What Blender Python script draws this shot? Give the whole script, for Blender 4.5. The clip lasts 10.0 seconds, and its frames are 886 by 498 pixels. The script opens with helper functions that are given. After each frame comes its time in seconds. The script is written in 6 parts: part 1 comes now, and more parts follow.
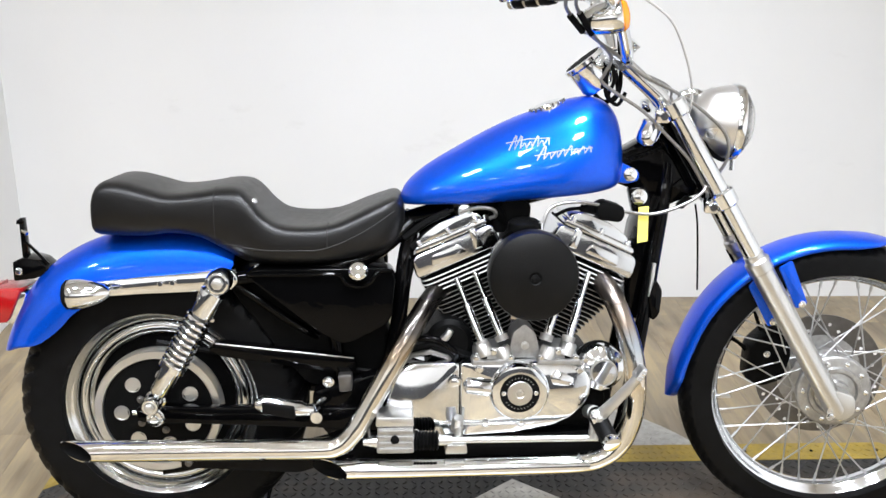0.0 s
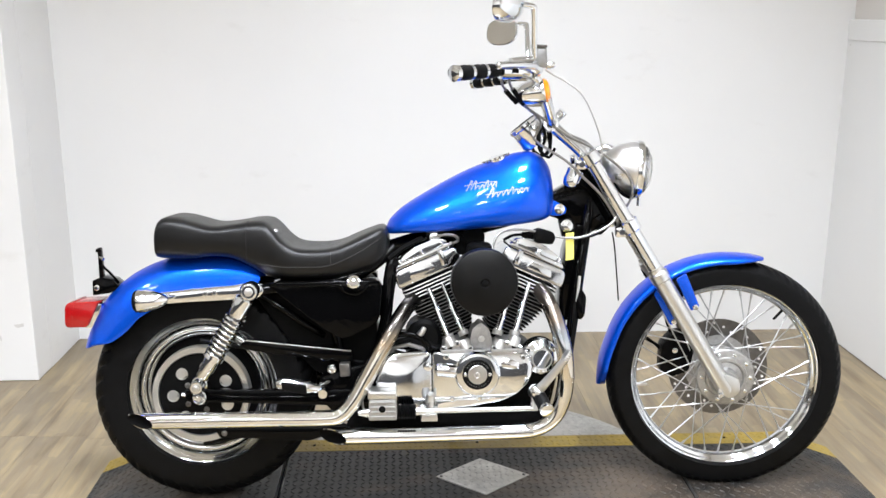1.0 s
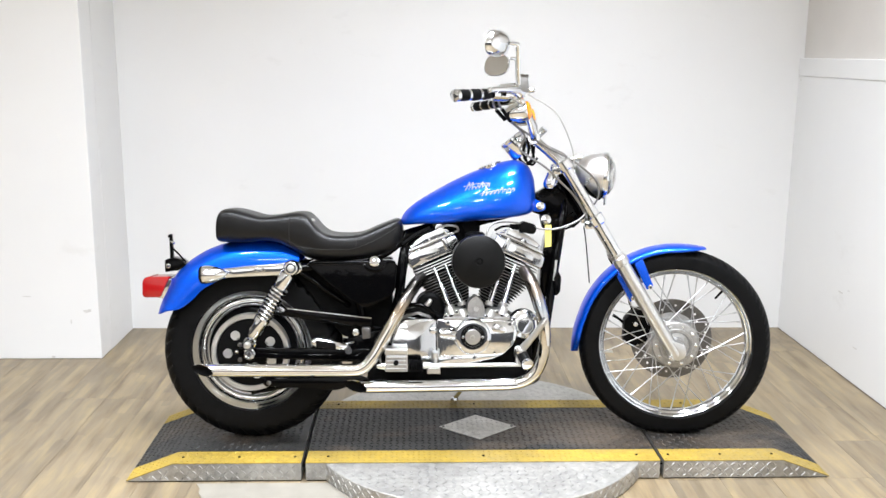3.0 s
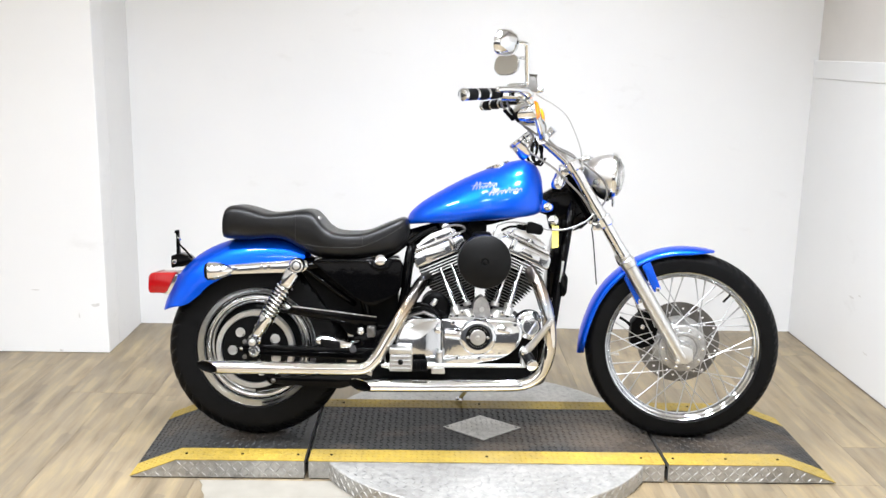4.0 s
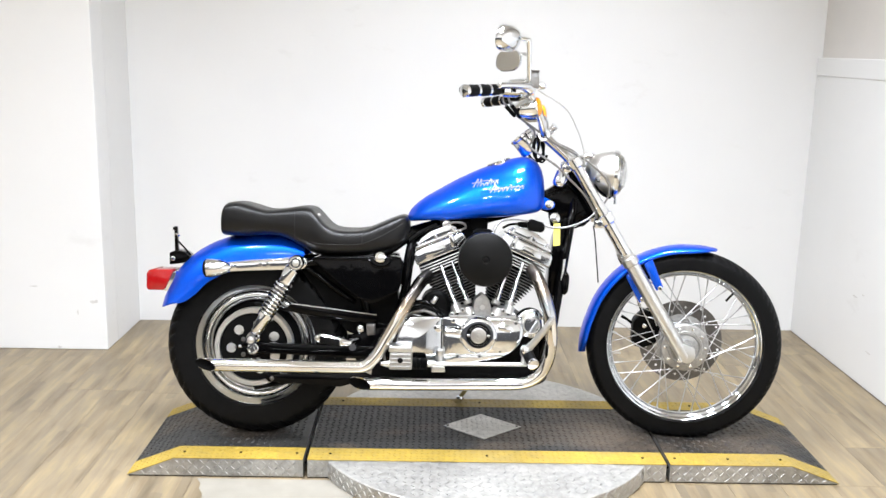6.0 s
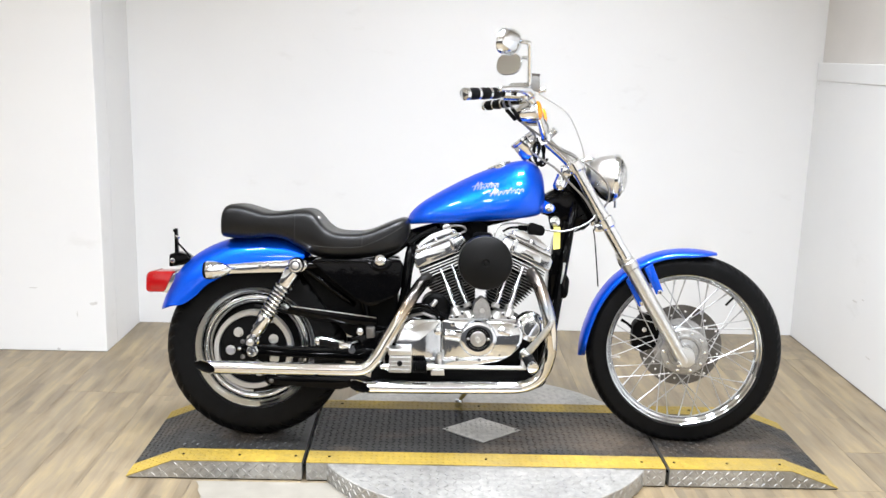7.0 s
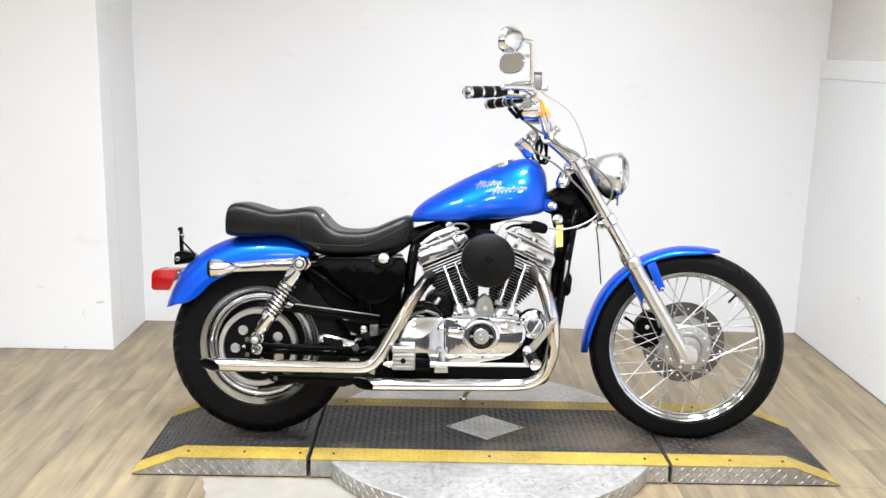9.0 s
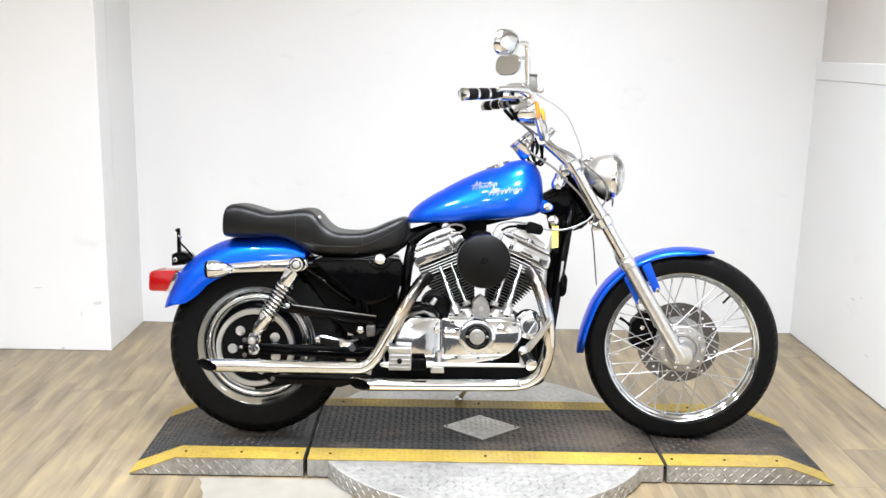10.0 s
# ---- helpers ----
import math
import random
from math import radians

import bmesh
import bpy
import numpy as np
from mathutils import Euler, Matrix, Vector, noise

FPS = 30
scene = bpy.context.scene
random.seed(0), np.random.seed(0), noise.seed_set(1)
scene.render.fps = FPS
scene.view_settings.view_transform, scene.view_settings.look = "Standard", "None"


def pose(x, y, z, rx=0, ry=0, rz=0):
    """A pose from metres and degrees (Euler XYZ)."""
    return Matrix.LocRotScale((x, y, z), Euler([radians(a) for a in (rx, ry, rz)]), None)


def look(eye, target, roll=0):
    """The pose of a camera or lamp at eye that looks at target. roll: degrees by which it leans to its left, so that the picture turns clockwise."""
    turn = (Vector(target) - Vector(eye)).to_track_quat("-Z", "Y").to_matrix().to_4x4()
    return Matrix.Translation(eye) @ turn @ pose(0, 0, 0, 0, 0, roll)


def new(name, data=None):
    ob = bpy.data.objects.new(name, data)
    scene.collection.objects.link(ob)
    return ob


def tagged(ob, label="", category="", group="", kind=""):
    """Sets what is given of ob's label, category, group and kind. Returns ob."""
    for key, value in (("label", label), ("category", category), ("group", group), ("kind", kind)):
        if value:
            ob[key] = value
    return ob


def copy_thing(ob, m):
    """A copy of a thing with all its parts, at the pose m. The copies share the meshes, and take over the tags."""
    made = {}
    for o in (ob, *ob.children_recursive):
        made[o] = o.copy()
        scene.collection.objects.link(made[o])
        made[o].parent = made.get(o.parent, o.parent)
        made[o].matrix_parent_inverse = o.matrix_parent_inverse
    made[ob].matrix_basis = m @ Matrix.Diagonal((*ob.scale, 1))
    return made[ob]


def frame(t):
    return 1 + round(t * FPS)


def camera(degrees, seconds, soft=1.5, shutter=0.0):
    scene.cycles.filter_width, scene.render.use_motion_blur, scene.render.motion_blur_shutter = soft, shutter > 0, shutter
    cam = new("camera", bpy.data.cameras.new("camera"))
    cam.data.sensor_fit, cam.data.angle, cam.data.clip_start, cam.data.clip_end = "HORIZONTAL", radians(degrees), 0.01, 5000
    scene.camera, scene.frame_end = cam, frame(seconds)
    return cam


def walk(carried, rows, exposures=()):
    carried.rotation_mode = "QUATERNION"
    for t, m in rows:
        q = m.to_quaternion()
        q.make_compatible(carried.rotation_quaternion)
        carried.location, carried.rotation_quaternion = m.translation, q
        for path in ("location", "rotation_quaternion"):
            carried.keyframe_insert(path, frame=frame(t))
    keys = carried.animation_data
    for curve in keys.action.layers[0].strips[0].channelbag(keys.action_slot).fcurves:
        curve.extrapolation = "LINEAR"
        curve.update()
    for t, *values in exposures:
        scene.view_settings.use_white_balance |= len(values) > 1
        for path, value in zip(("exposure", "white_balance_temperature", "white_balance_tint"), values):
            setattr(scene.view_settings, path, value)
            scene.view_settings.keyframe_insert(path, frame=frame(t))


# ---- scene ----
cam = camera(50.5, 10.0)
PATH = [
    (0, (-0.237, -2.007, 1.389), (-0.136, -0.12, 0.733), 0.9),
    (0.2, (-0.181, -2.142, 1.41), (-0.141, -0.254, 0.753), 1.5),
    (0.5, (-0.147, -2.356, 1.41), (-0.092, -0.432, 0.864), 1.6),
    (0.6, (-0.161, -2.421, 1.419), (-0.088, -0.491, 0.902), 1.5),
    (0.8, (-0.178, -2.539, 1.419), (-0.1, -0.606, 0.911), 1.0),
    (1, (-0.187, -2.663, 1.425), (-0.096, -0.726, 0.937), 0.1),
    (1.5, (-0.148, -2.936, 1.427), (-0.117, -0.991, 0.963), 1.2),
    (2, (-0.14, -3.153, 1.419), (-0.093, -1.197, 1.002), 0.9),
    (2.5, (-0.197, -3.328, 1.414), (-0.126, -1.372, 1.005), 0.4),
    (4, (-0.164, -3.311, 1.419), (-0.125, -1.355, 1.003), 1.1),
    (4.5, (-0.163, -3.307, 1.415), (-0.15, -1.348, 1.011), 1.1),
    (5, (-0.16, -3.295, 1.414), (-0.121, -1.339, 0.997), 1.2),
    (5.5, (-0.161, -3.285, 1.415), (-0.123, -1.331, 0.992), 1.2),
    (7, (-0.162, -3.284, 1.412), (-0.125, -1.328, 0.998), 1.5),
    (7.5, (-0.163, -3.285, 1.411), (-0.125, -1.328, 1.001), 1.6),
    (8, (-0.157, -3.289, 1.413), (-0.124, -1.333, 0.998), 1.7),
    (8.5, (-0.154, -3.291, 1.407), (-0.121, -1.335, 0.994), 1.6),
    (9, (-0.152, -3.299, 1.411), (-0.128, -1.343, 0.995), 1.3),
    (9.5, (-0.15, -3.307, 1.414), (-0.131, -1.35, 1.005), 1.4),
    (10, (-0.144, -3.316, 1.415), (-0.117, -1.36, 1.001), 1.3),
]
EXPOSE = [(0.0, -0.34), (0.5, -0.31), (1.0, -0.32), (1.5, -0.31), (2.5, -0.29), (4.0, -0.19), (5.5, -0.17), (7.0, -0.25), (8.0, -0.26), (9.0, -0.26), (10.0, -0.18)]
walk(cam, [(t, look(eye, target, roll)) for t, eye, target, roll in PATH], EXPOSE)

# ---- world and light ----
world = bpy.data.worlds.new("showroom_air")
scene.world = world
world.use_nodes = True
world.node_tree.nodes["Background"].inputs[0].default_value = (0.8, 0.85, 0.9, 1)
world.node_tree.nodes["Background"].inputs[1].default_value = 0.02
CEIL = 3.3
# Out-of-view panels; the three near x = -3 are added to brighten the chrome.
LIGHTS = [(-1.5, -1.35), (-0.45, -1.35), (0.55, -1.35), (0.85, -2.8), (-0.5, -3.1), (-1.5, -4.6), (0.4, -4.6), (0.40, -0.30), (-3.2, -1.9), (-3.2, -3.6), (-3.0, -5.2), (-0.5, -5.3)]
POWER = 50.0
for lx, ly in LIGHTS:
    lamp = bpy.data.lights.new("ceiling_lamp", "AREA")
    lamp.shape, lamp.size, lamp.size_y = "RECTANGLE", 0.36, 0.36
    lamp.energy, lamp.color = POWER, (0.935, 0.985, 1.075)
    lamp.spread = radians(132)
    new("ceiling_lamp", lamp).matrix_world = look((lx, ly, CEIL - 0.075), (lx, ly, 0))


# ---- materials ----
def material(name, color=(0.5, 0.5, 0.5), rough=0.5, metal=0.0, coat=0.0, **more):
    m = bpy.data.materials.new(name)
    m.use_nodes = True
    s = m.node_tree.nodes["Principled BSDF"]
    s.inputs["Base Color"].default_value = (*color, 1)
    s.inputs["Roughness"].default_value = rough
    s.inputs["Metallic"].default_value = metal
    s.inputs["Coat Weight"].default_value = coat
    for key, value in more.items():
        s.inputs[key.replace("_", " ")].default_value = value
    return m


def node(m, kind, **inputs):
    n = m.node_tree.nodes.new(kind)
    for key, value in inputs.items():
        n.inputs[key].default_value = value
    return n


def link(m, a, b):
    m.node_tree.links.new(a, b)


def coords(m, stretch=(1, 1, 1), turn=0.0, what="Object"):
    tc = node(m, "ShaderNodeTexCoord")
    mp = node(m, "ShaderNodeMapping")
    mp.inputs["Scale"].default_value = stretch
    mp.inputs["Rotation"].default_value = (0, 0, turn)
    link(m, tc.outputs[what], mp.inputs["Vector"])
    return mp.outputs[0]


def noise_of(m, vector, scale, detail=4.0, rough=0.55):
    n = node(m, "ShaderNodeTexNoise", Scale=scale, Detail=detail, Roughness=rough)
    link(m, vector, n.inputs["Vector"])
    return n.outputs["Fac"]


def ramp(m, fac, stops):
    r = node(m, "ShaderNodeValToRGB")
    while len(r.color_ramp.elements) < len(stops):
        r.color_ramp.elements.new(0.5)
    for e, (p, c) in zip(r.color_ramp.elements, stops):
        e.position, e.color = p, (*c, 1) if len(c) == 3 else c
    link(m, fac, r.inputs[0])
    return r.outputs[0]


def mix(m, fac, a, b, how="MIX"):
    n = m.node_tree.nodes.new("ShaderNodeMix")
    n.data_type, n.blend_type = "RGBA", how
    for sock, value in ((n.inputs[0], fac), (n.inputs[6], a), (n.inputs[7], b)):
        if isinstance(value, (int, float)):
            sock.default_value = value
        elif isinstance(value, tuple):
            sock.default_value = (*value, 1)
        else:
            link(m, value, sock)
    return n.outputs[2]


def shader(m):
    return m.node_tree.nodes["Principled BSDF"]


def bump(m, fac, strength, distance):
    n = node(m, "ShaderNodeBump", Strength=strength, Distance=distance)
    link(m, fac, n.inputs["Height"])
    link(m, n.outputs[0], shader(m).inputs["Normal"])


def vary(m, base, amount=0.15, scale=30.0, rough=None, relief=0.0, relief_scale=None, stretch=(1, 1, 1)):
    """Two scales of variation in colour, roughness and relief."""
    v = coords(m, stretch)
    big, small = noise_of(m, v, scale * 0.15, 3), noise_of(m, v, scale, 5)
    lo, hi = tuple(c * (1 - amount) for c in base), tuple(min(1, c * (1 + amount)) for c in base)
    one = ramp(m, big, [(0.3, lo), (0.7, hi)])
    two = ramp(m, small, [(0.3, lo), (0.7, hi)])
    link(m, mix(m, 0.5, one, two), shader(m).inputs["Base Color"])
    if rough:
        r = ramp(m, small, [(0.25, (rough[0],) * 3), (0.75, (rough[1],) * 3)])
        link(m, r, shader(m).inputs["Roughness"])
    if relief:
        bump(m, noise_of(m, v, relief_scale or scale * 2, 4), 0.6, relief)
    return m


def wall_paint():
    """White emulsion with a roller's texture and faint grey smudges."""
    m = material("wall_paint")
    v = coords(m)
    cloud = ramp(m, noise_of(m, v, 1.1, 3), [(0.3, (0.735, 0.735, 0.728)), (0.7, (0.765, 0.765, 0.758))])
    smudge = ramp(m, noise_of(m, coords(m, (1.0, 1.0, 2.2)), 3.2, 5, 0.65), [(0.64, (0, 0, 0)), (0.80, (0.5,) * 3)])
    link(m, mix(m, smudge, cloud, (0.62, 0.61, 0.59)), shader(m).inputs["Base Color"])
    link(m, ramp(m, noise_of(m, v, 9.0), [(0.3, (0.5,) * 3), (0.7, (0.62,) * 3)]), shader(m).inputs["Roughness"])
    bump(m, noise_of(m, v, 180.0, 4), 0.6, 0.0006)
    return m


def vinyl_plank():
    m = material("vinyl_plank")
    info = node(m, "ShaderNodeObjectInfo")
    add = node(m, "ShaderNodeVectorMath")
    add.operation = "ADD"
    scl = node(m, "ShaderNodeVectorMath")
    scl.operation = "SCALE"
    scl.inputs[0].default_value = (7.3, 3.1, 11.0)
    link(m, info.outputs["Random"], scl.inputs["Scale"])
    tc = node(m, "ShaderNodeTexCoord")
    link(m, tc.outputs["Object"], add.inputs[0])
    link(m, scl.outputs[0], add.inputs[1])
    mp = node(m, "ShaderNodeMapping")
    mp.inputs["Scale"].default_value = (1.35, 0.16, 1)
    link(m, add.outputs[0], mp.inputs["Vector"])
    v = mp.outputs[0]
    streak = noise_of(m, v, 19.0, 4, 0.52)
    grain = noise_of(m, v, 85.0, 5, 0.65)
    cloud = noise_of(m, add.outputs[0], 2.4, 3, 0.5)
    a = ramp(m, streak, [(0.28, (0.160, 0.126, 0.078)), (0.43, (0.228, 0.183, 0.117)), (0.53, (0.246, 0.204, 0.138)), (0.63, (0.288, 0.233, 0.140)), (0.78, (0.335, 0.275, 0.174))])
    b = ramp(m, grain, [(0.3, (0.80, 0.79, 0.78)), (0.7, (1.08, 1.07, 1.06))])
    c = mix(m, 0.75, a, b, "MULTIPLY")
    d = ramp(m, cloud, [(0.35, (0.86, 0.86, 0.88)), (0.65, (1.06, 1.04, 1.0))])
    e = mix(m, 1.0, c, d, "MULTIPLY")
    # narrow printed strips with blunt ends
    sep = node(m, "ShaderNodeSeparateXYZ")
    link(m, add.outputs[0], sep.inputs[0])

    def calc(how, a, b=None, c=None):
        q = node(m, "ShaderNodeMath")
        q.operation = how
        for k, value in enumerate((a, b, c)):
            if isinstance(value, (int, float)):
                q.inputs[k].default_value = value
            elif value is not None:
                link(m, value, q.inputs[k])
        return q.outputs[0]

    def chance(a, b):
        w = node(m, "ShaderNodeTexWhiteNoise")
        w.noise_dimensions = "2D"
        cmb = node(m, "ShaderNodeCombineXYZ")
        link(m, a, cmb.inputs[0])
        if b is not None:
            link(m, b, cmb.inputs[1])
        link(m, cmb.outputs[0], w.inputs["Vector"])
        return w.outputs["Value"]

    wander = calc("MULTIPLY_ADD", noise_of(m, v, 14.0, 3), 0.014, sep.outputs["X"])
    lane = calc("FLOOR", calc("DIVIDE", wander, 0.036))
    stretch = calc("MULTIPLY_ADD", chance(lane, None), 9.0, calc("DIVIDE", calc("MULTIPLY_ADD", streak, 0.08, sep.outputs["Y"]), 0.33))
    strip = ramp(m, chance(lane, calc("FLOOR", stretch)), [(0.0, (0.80, 0.79, 0.79)), (0.5, (0.97, 0.95, 0.92)), (1.0, (1.16, 1.13, 1.06))])
    e = mix(m, 0.8, e, strip, "MULTIPLY")
    tone = ramp(m, info.outputs["Random"], [(0.0, (0.90, 0.90, 0.91)), (1.0, (1.06, 1.04, 1.01))])
    link(m, mix(m, 1.0, e, tone, "MULTIPLY"), shader(m).inputs["Base Color"])
    link(m, ramp(m, grain, [(0.3, (0.34,) * 3), (0.7, (0.48,) * 3)]), shader(m).inputs["Roughness"])
    bump(m, grain, 0.25, 0.0008)
    return m


def candy_paint():
    m = material("blue_metallic_paint", (0.003, 0.09, 0.72), 0.32, 0.7, 0.65)
    shader(m).inputs["Specular Tint"].default_value = (0.05, 0.25, 1.0, 1)
    shader(m).inputs["Coat Roughness"].default_value = 0.03
    flake = noise_of(m, coords(m), 900.0, 1)
    link(m, ramp(m, flake, [(0.3, (0.0006, 0.050, 0.46)), (0.7, (0.0010, 0.105, 0.78))]), shader(m).inputs["Base Color"])
    link(m, ramp(m, flake, [(0.3, (0.30,) * 3), (0.7, (0.42,) * 3)]), shader(m).inputs["Roughness"])
    return m


def chrome_of(name, color, lo, hi, relief=0.08, relief_scale=35.0):
    m = material(name, color, lo, 1.0)
    v = coords(m)
    link(m, ramp(m, noise_of(m, v, 14.0, 4), [(0.35, (lo,) * 3), (0.75, (hi,) * 3)]), shader(m).inputs["Roughness"])
    bump(m, noise_of(m, v, relief_scale, 2), relief, 0.001)
    return m


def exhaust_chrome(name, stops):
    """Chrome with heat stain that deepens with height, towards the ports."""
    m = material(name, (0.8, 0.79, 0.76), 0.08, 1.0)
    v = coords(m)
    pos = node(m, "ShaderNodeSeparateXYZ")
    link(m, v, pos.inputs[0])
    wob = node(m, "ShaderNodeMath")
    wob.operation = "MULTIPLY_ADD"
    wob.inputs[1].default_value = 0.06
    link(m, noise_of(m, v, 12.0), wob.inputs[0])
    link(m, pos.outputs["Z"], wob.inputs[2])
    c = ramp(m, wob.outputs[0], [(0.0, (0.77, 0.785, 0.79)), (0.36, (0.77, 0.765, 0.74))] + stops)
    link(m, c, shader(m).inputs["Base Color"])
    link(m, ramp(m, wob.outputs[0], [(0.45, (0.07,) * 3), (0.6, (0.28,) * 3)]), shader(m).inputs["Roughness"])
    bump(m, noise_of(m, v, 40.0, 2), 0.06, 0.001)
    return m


def leather():
    m = vary(material("black_vinyl", (0.02, 0.02, 0.02), 0.42, Specular_IOR_Level=0.30), (0.0036, 0.0036, 0.0038), 0.25, 60.0, (0.30, 0.40), 0.0006, 420.0)
    return m


def diamond_steel(name, base, rough, metal, wear=0.5, rust=None):
    m = material(name, base, 0.4, metal)
    v = coords(m)
    a = noise_of(m, v, 3.0, 5, 0.6)
    b = noise_of(m, v, 45.0, 5, 0.65)
    lo, hi = tuple(c * (1 - wear) for c in base), tuple(min(1, c * (1 + wear)) for c in base)
    one = ramp(m, a, [(0.3, lo), (0.7, hi)])
    two = ramp(m, b, [(0.3, (0.75,) * 3), (0.7, (1.15,) * 3)])
    tint = mix(m, 1.0, one, two, "MULTIPLY")
    if rust:
        spot = ramp(m, noise_of(m, coords(m, (0.6, 1.2, 1)), 4.5, 4, 0.6), [(0.48, (0, 0, 0)), (0.68, (0.8,) * 3)])
        tint = mix(m, spot, tint, rust)
    link(m, tint, shader(m).inputs["Base Color"])
    link(m, ramp(m, b, [(0.3, (rough,) * 3), (0.7, (rough + 0.2,) * 3)]), shader(m).inputs["Roughness"])
    bump(m, b, 0.2, 0.001)
    return m


WALL = wall_paint()
BEIGE = vary(material("beige_wall_paint"), (0.64, 0.612, 0.577), 0.05, 6.0, (0.55, 0.7), 0.0006, 180.0)
PLANK = vinyl_plank()
JOINT = vary(material("floor_joint"), (0.10, 0.08, 0.06), 0.3, 8.0, (0.7, 0.9))
CEILING = vary(material("ceiling_paint"), (0.86, 0.86, 0.85), 0.04, 6.0, (0.7, 0.8))
# For the unseen lower walls that put a dark band into the chrome.
DARK = vary(material("dark_reflected_wall"), (0.045, 0.045, 0.048), 0.35, 2.0, (0.5, 0.7))
DIM = vary(material("dim_wall_paint"), (0.82, 0.80, 0.77), 0.08, 1.2, (0.6, 0.8))
FAR = vary(material("far_wall_paint"), (0.80, 0.79, 0.76), 0.08, 2.0, (0.6, 0.8))
LED = material("lamp_diffuser", (0.9, 0.9, 0.9), 0.5, Emission_Color=(1, 0.98, 0.95, 1), Emission_Strength=6.0)
WHITE_METAL = vary(material("white_enamel"), (0.78, 0.78, 0.77), 0.03, 20.0, (0.35, 0.45))
BLUE = candy_paint()
CHROME = chrome_of("chrome", (0.79, 0.815, 0.845), 0.035, 0.10)
HAZY = chrome_of("hazy_chrome", (0.74, 0.735, 0.73), 0.26, 0.34)
MOTTLED = chrome_of("mottled_chrome", (0.68, 0.70, 0.725), 0.05, 0.13, 0.30, 24.0)
POLISH = chrome_of("polished_alloy", (0.73, 0.752, 0.775), 0.09, 0.19)
SATIN = chrome_of("polished_aluminium", (0.62, 0.62, 0.61), 0.28, 0.44)
CAST = vary(material("cast_aluminium", (0.5, 0.5, 0.49), 0.45, 0.9), (0.37, 0.366, 0.355), 0.3, 90.0, (0.36, 0.55), 0.0010, 260.0)
SPOKE = chrome_of("spoke_steel", (0.47, 0.475, 0.48), 0.36, 0.50)
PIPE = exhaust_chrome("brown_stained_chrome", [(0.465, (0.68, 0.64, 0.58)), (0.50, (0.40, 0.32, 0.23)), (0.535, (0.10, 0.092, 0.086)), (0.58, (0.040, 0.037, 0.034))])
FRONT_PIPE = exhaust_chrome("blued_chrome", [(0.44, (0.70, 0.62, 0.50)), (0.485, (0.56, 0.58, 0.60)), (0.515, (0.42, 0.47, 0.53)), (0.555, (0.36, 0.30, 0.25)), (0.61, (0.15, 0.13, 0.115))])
FIN = vary(material("fin_edge_metal", (0.3, 0.3, 0.3), 0.4, 0.8), (0.25, 0.247, 0.243), 0.3, 60.0, (0.35, 0.5))
# Plain black for rubber, wiring and fins, also for painted contact and recess shade.
DEEP_BLACK = material("deep_black", (0.002, 0.002, 0.002), 0.8, Specular_IOR_Level=0.1)
BLACK = vary(material("black_gloss_paint", (0.004, 0.004, 0.004), 0.05, Specular_IOR_Level=0.11), (0.0010, 0.0010, 0.0011), 0.3, 30.0, None, 0.0035, 7.0)
CRINKLE = vary(material("black_crinkle", (0.02, 0.02, 0.02), 0.5, Specular_IOR_Level=0.045), (0.0028, 0.0028, 0.0028), 0.3, 90.0, (0.4, 0.55), 0.0009, 500.0)
FOAM = vary(material("black_cover", (0.02, 0.02, 0.02), 0.5, Specular_IOR_Level=0.15), (0.0030, 0.0030, 0.0030), 0.3, 40.0, (0.30, 0.42), 0.0007, 300.0)
SEAT = leather()
STITCH = material("black_piping", (0.005, 0.005, 0.005), 0.55)
RUBBER = vary(material("black_rubber", (0.016, 0.016, 0.016), 0.65, Specular_IOR_Level=0.10), (0.0028, 0.0028, 0.0030), 0.45, 40.0, (0.36, 0.56), 0.0006, 250.0)
RED = material("red_lens", (0.27, 0.003, 0.004), 0.16, 0.0, 0.3)
AMBER = material("amber_lens", (0.95, 0.30, 0.01), 0.15, 0.0, 1.0)
SCUFF = vary(material("grey_scuff"), (0.60, 0.59, 0.57), 0.2, 60.0, (0.5, 0.7))
PATCH = vary(material("pale_floor_patch"), (0.25, 0.232, 0.196), 0.2, 14.0, (0.45, 0.6))
PALE_LINE = vary(material("clear_coated_line", (0.6, 0.6, 0.58), 0.35, 0.3), (0.50, 0.495, 0.48), 0.1, 200.0, (0.3, 0.4))
EDGE = vary(material("machined_edge", (0.6, 0.6, 0.6), 0.4, 0.35), (0.62, 0.615, 0.60), 0.2, 60.0, (0.32, 0.45))
GLASS = material("headlamp_glass", (1, 1, 1), 0.16, Transmission_Weight=1.0, IOR=1.45)
REFLECTOR = vary(material("silvered_reflector", (0.9, 0.9, 0.9), 0.4, 0.5), (0.88, 0.88, 0.88), 0.03, 60.0, (0.4, 0.5))
MIRROR = material("mirror_glass", (0.92, 0.92, 0.92), 0.01, 1.0)
BRAID = vary(material("braided_steel", (0.4, 0.4, 0.39), 0.4, 0.8), (0.25, 0.246, 0.24), 0.25, 200.0, (0.25, 0.4))
YELLOW_TAG = vary(material("yellow_paper"), (0.80, 0.72, 0.16), 0.08, 30.0, (0.6, 0.7))
DISC = vary(material("brake_steel", (0.25, 0.245, 0.24), 0.35, 0.9), (0.155, 0.148, 0.14), 0.25, 60.0, (0.3, 0.45))
EMBLEM = vary(material("silver_emblem", (0.6, 0.62, 0.62), 0.35, 0.4), (0.31, 0.31, 0.295), 0.3, 120.0, (0.5, 0.65))
TREAD_BLACK = diamond_steel("black_tread_plate", (0.0155, 0.015, 0.014), 0.40, 0.1, 0.6, (0.085, 0.062, 0.042))
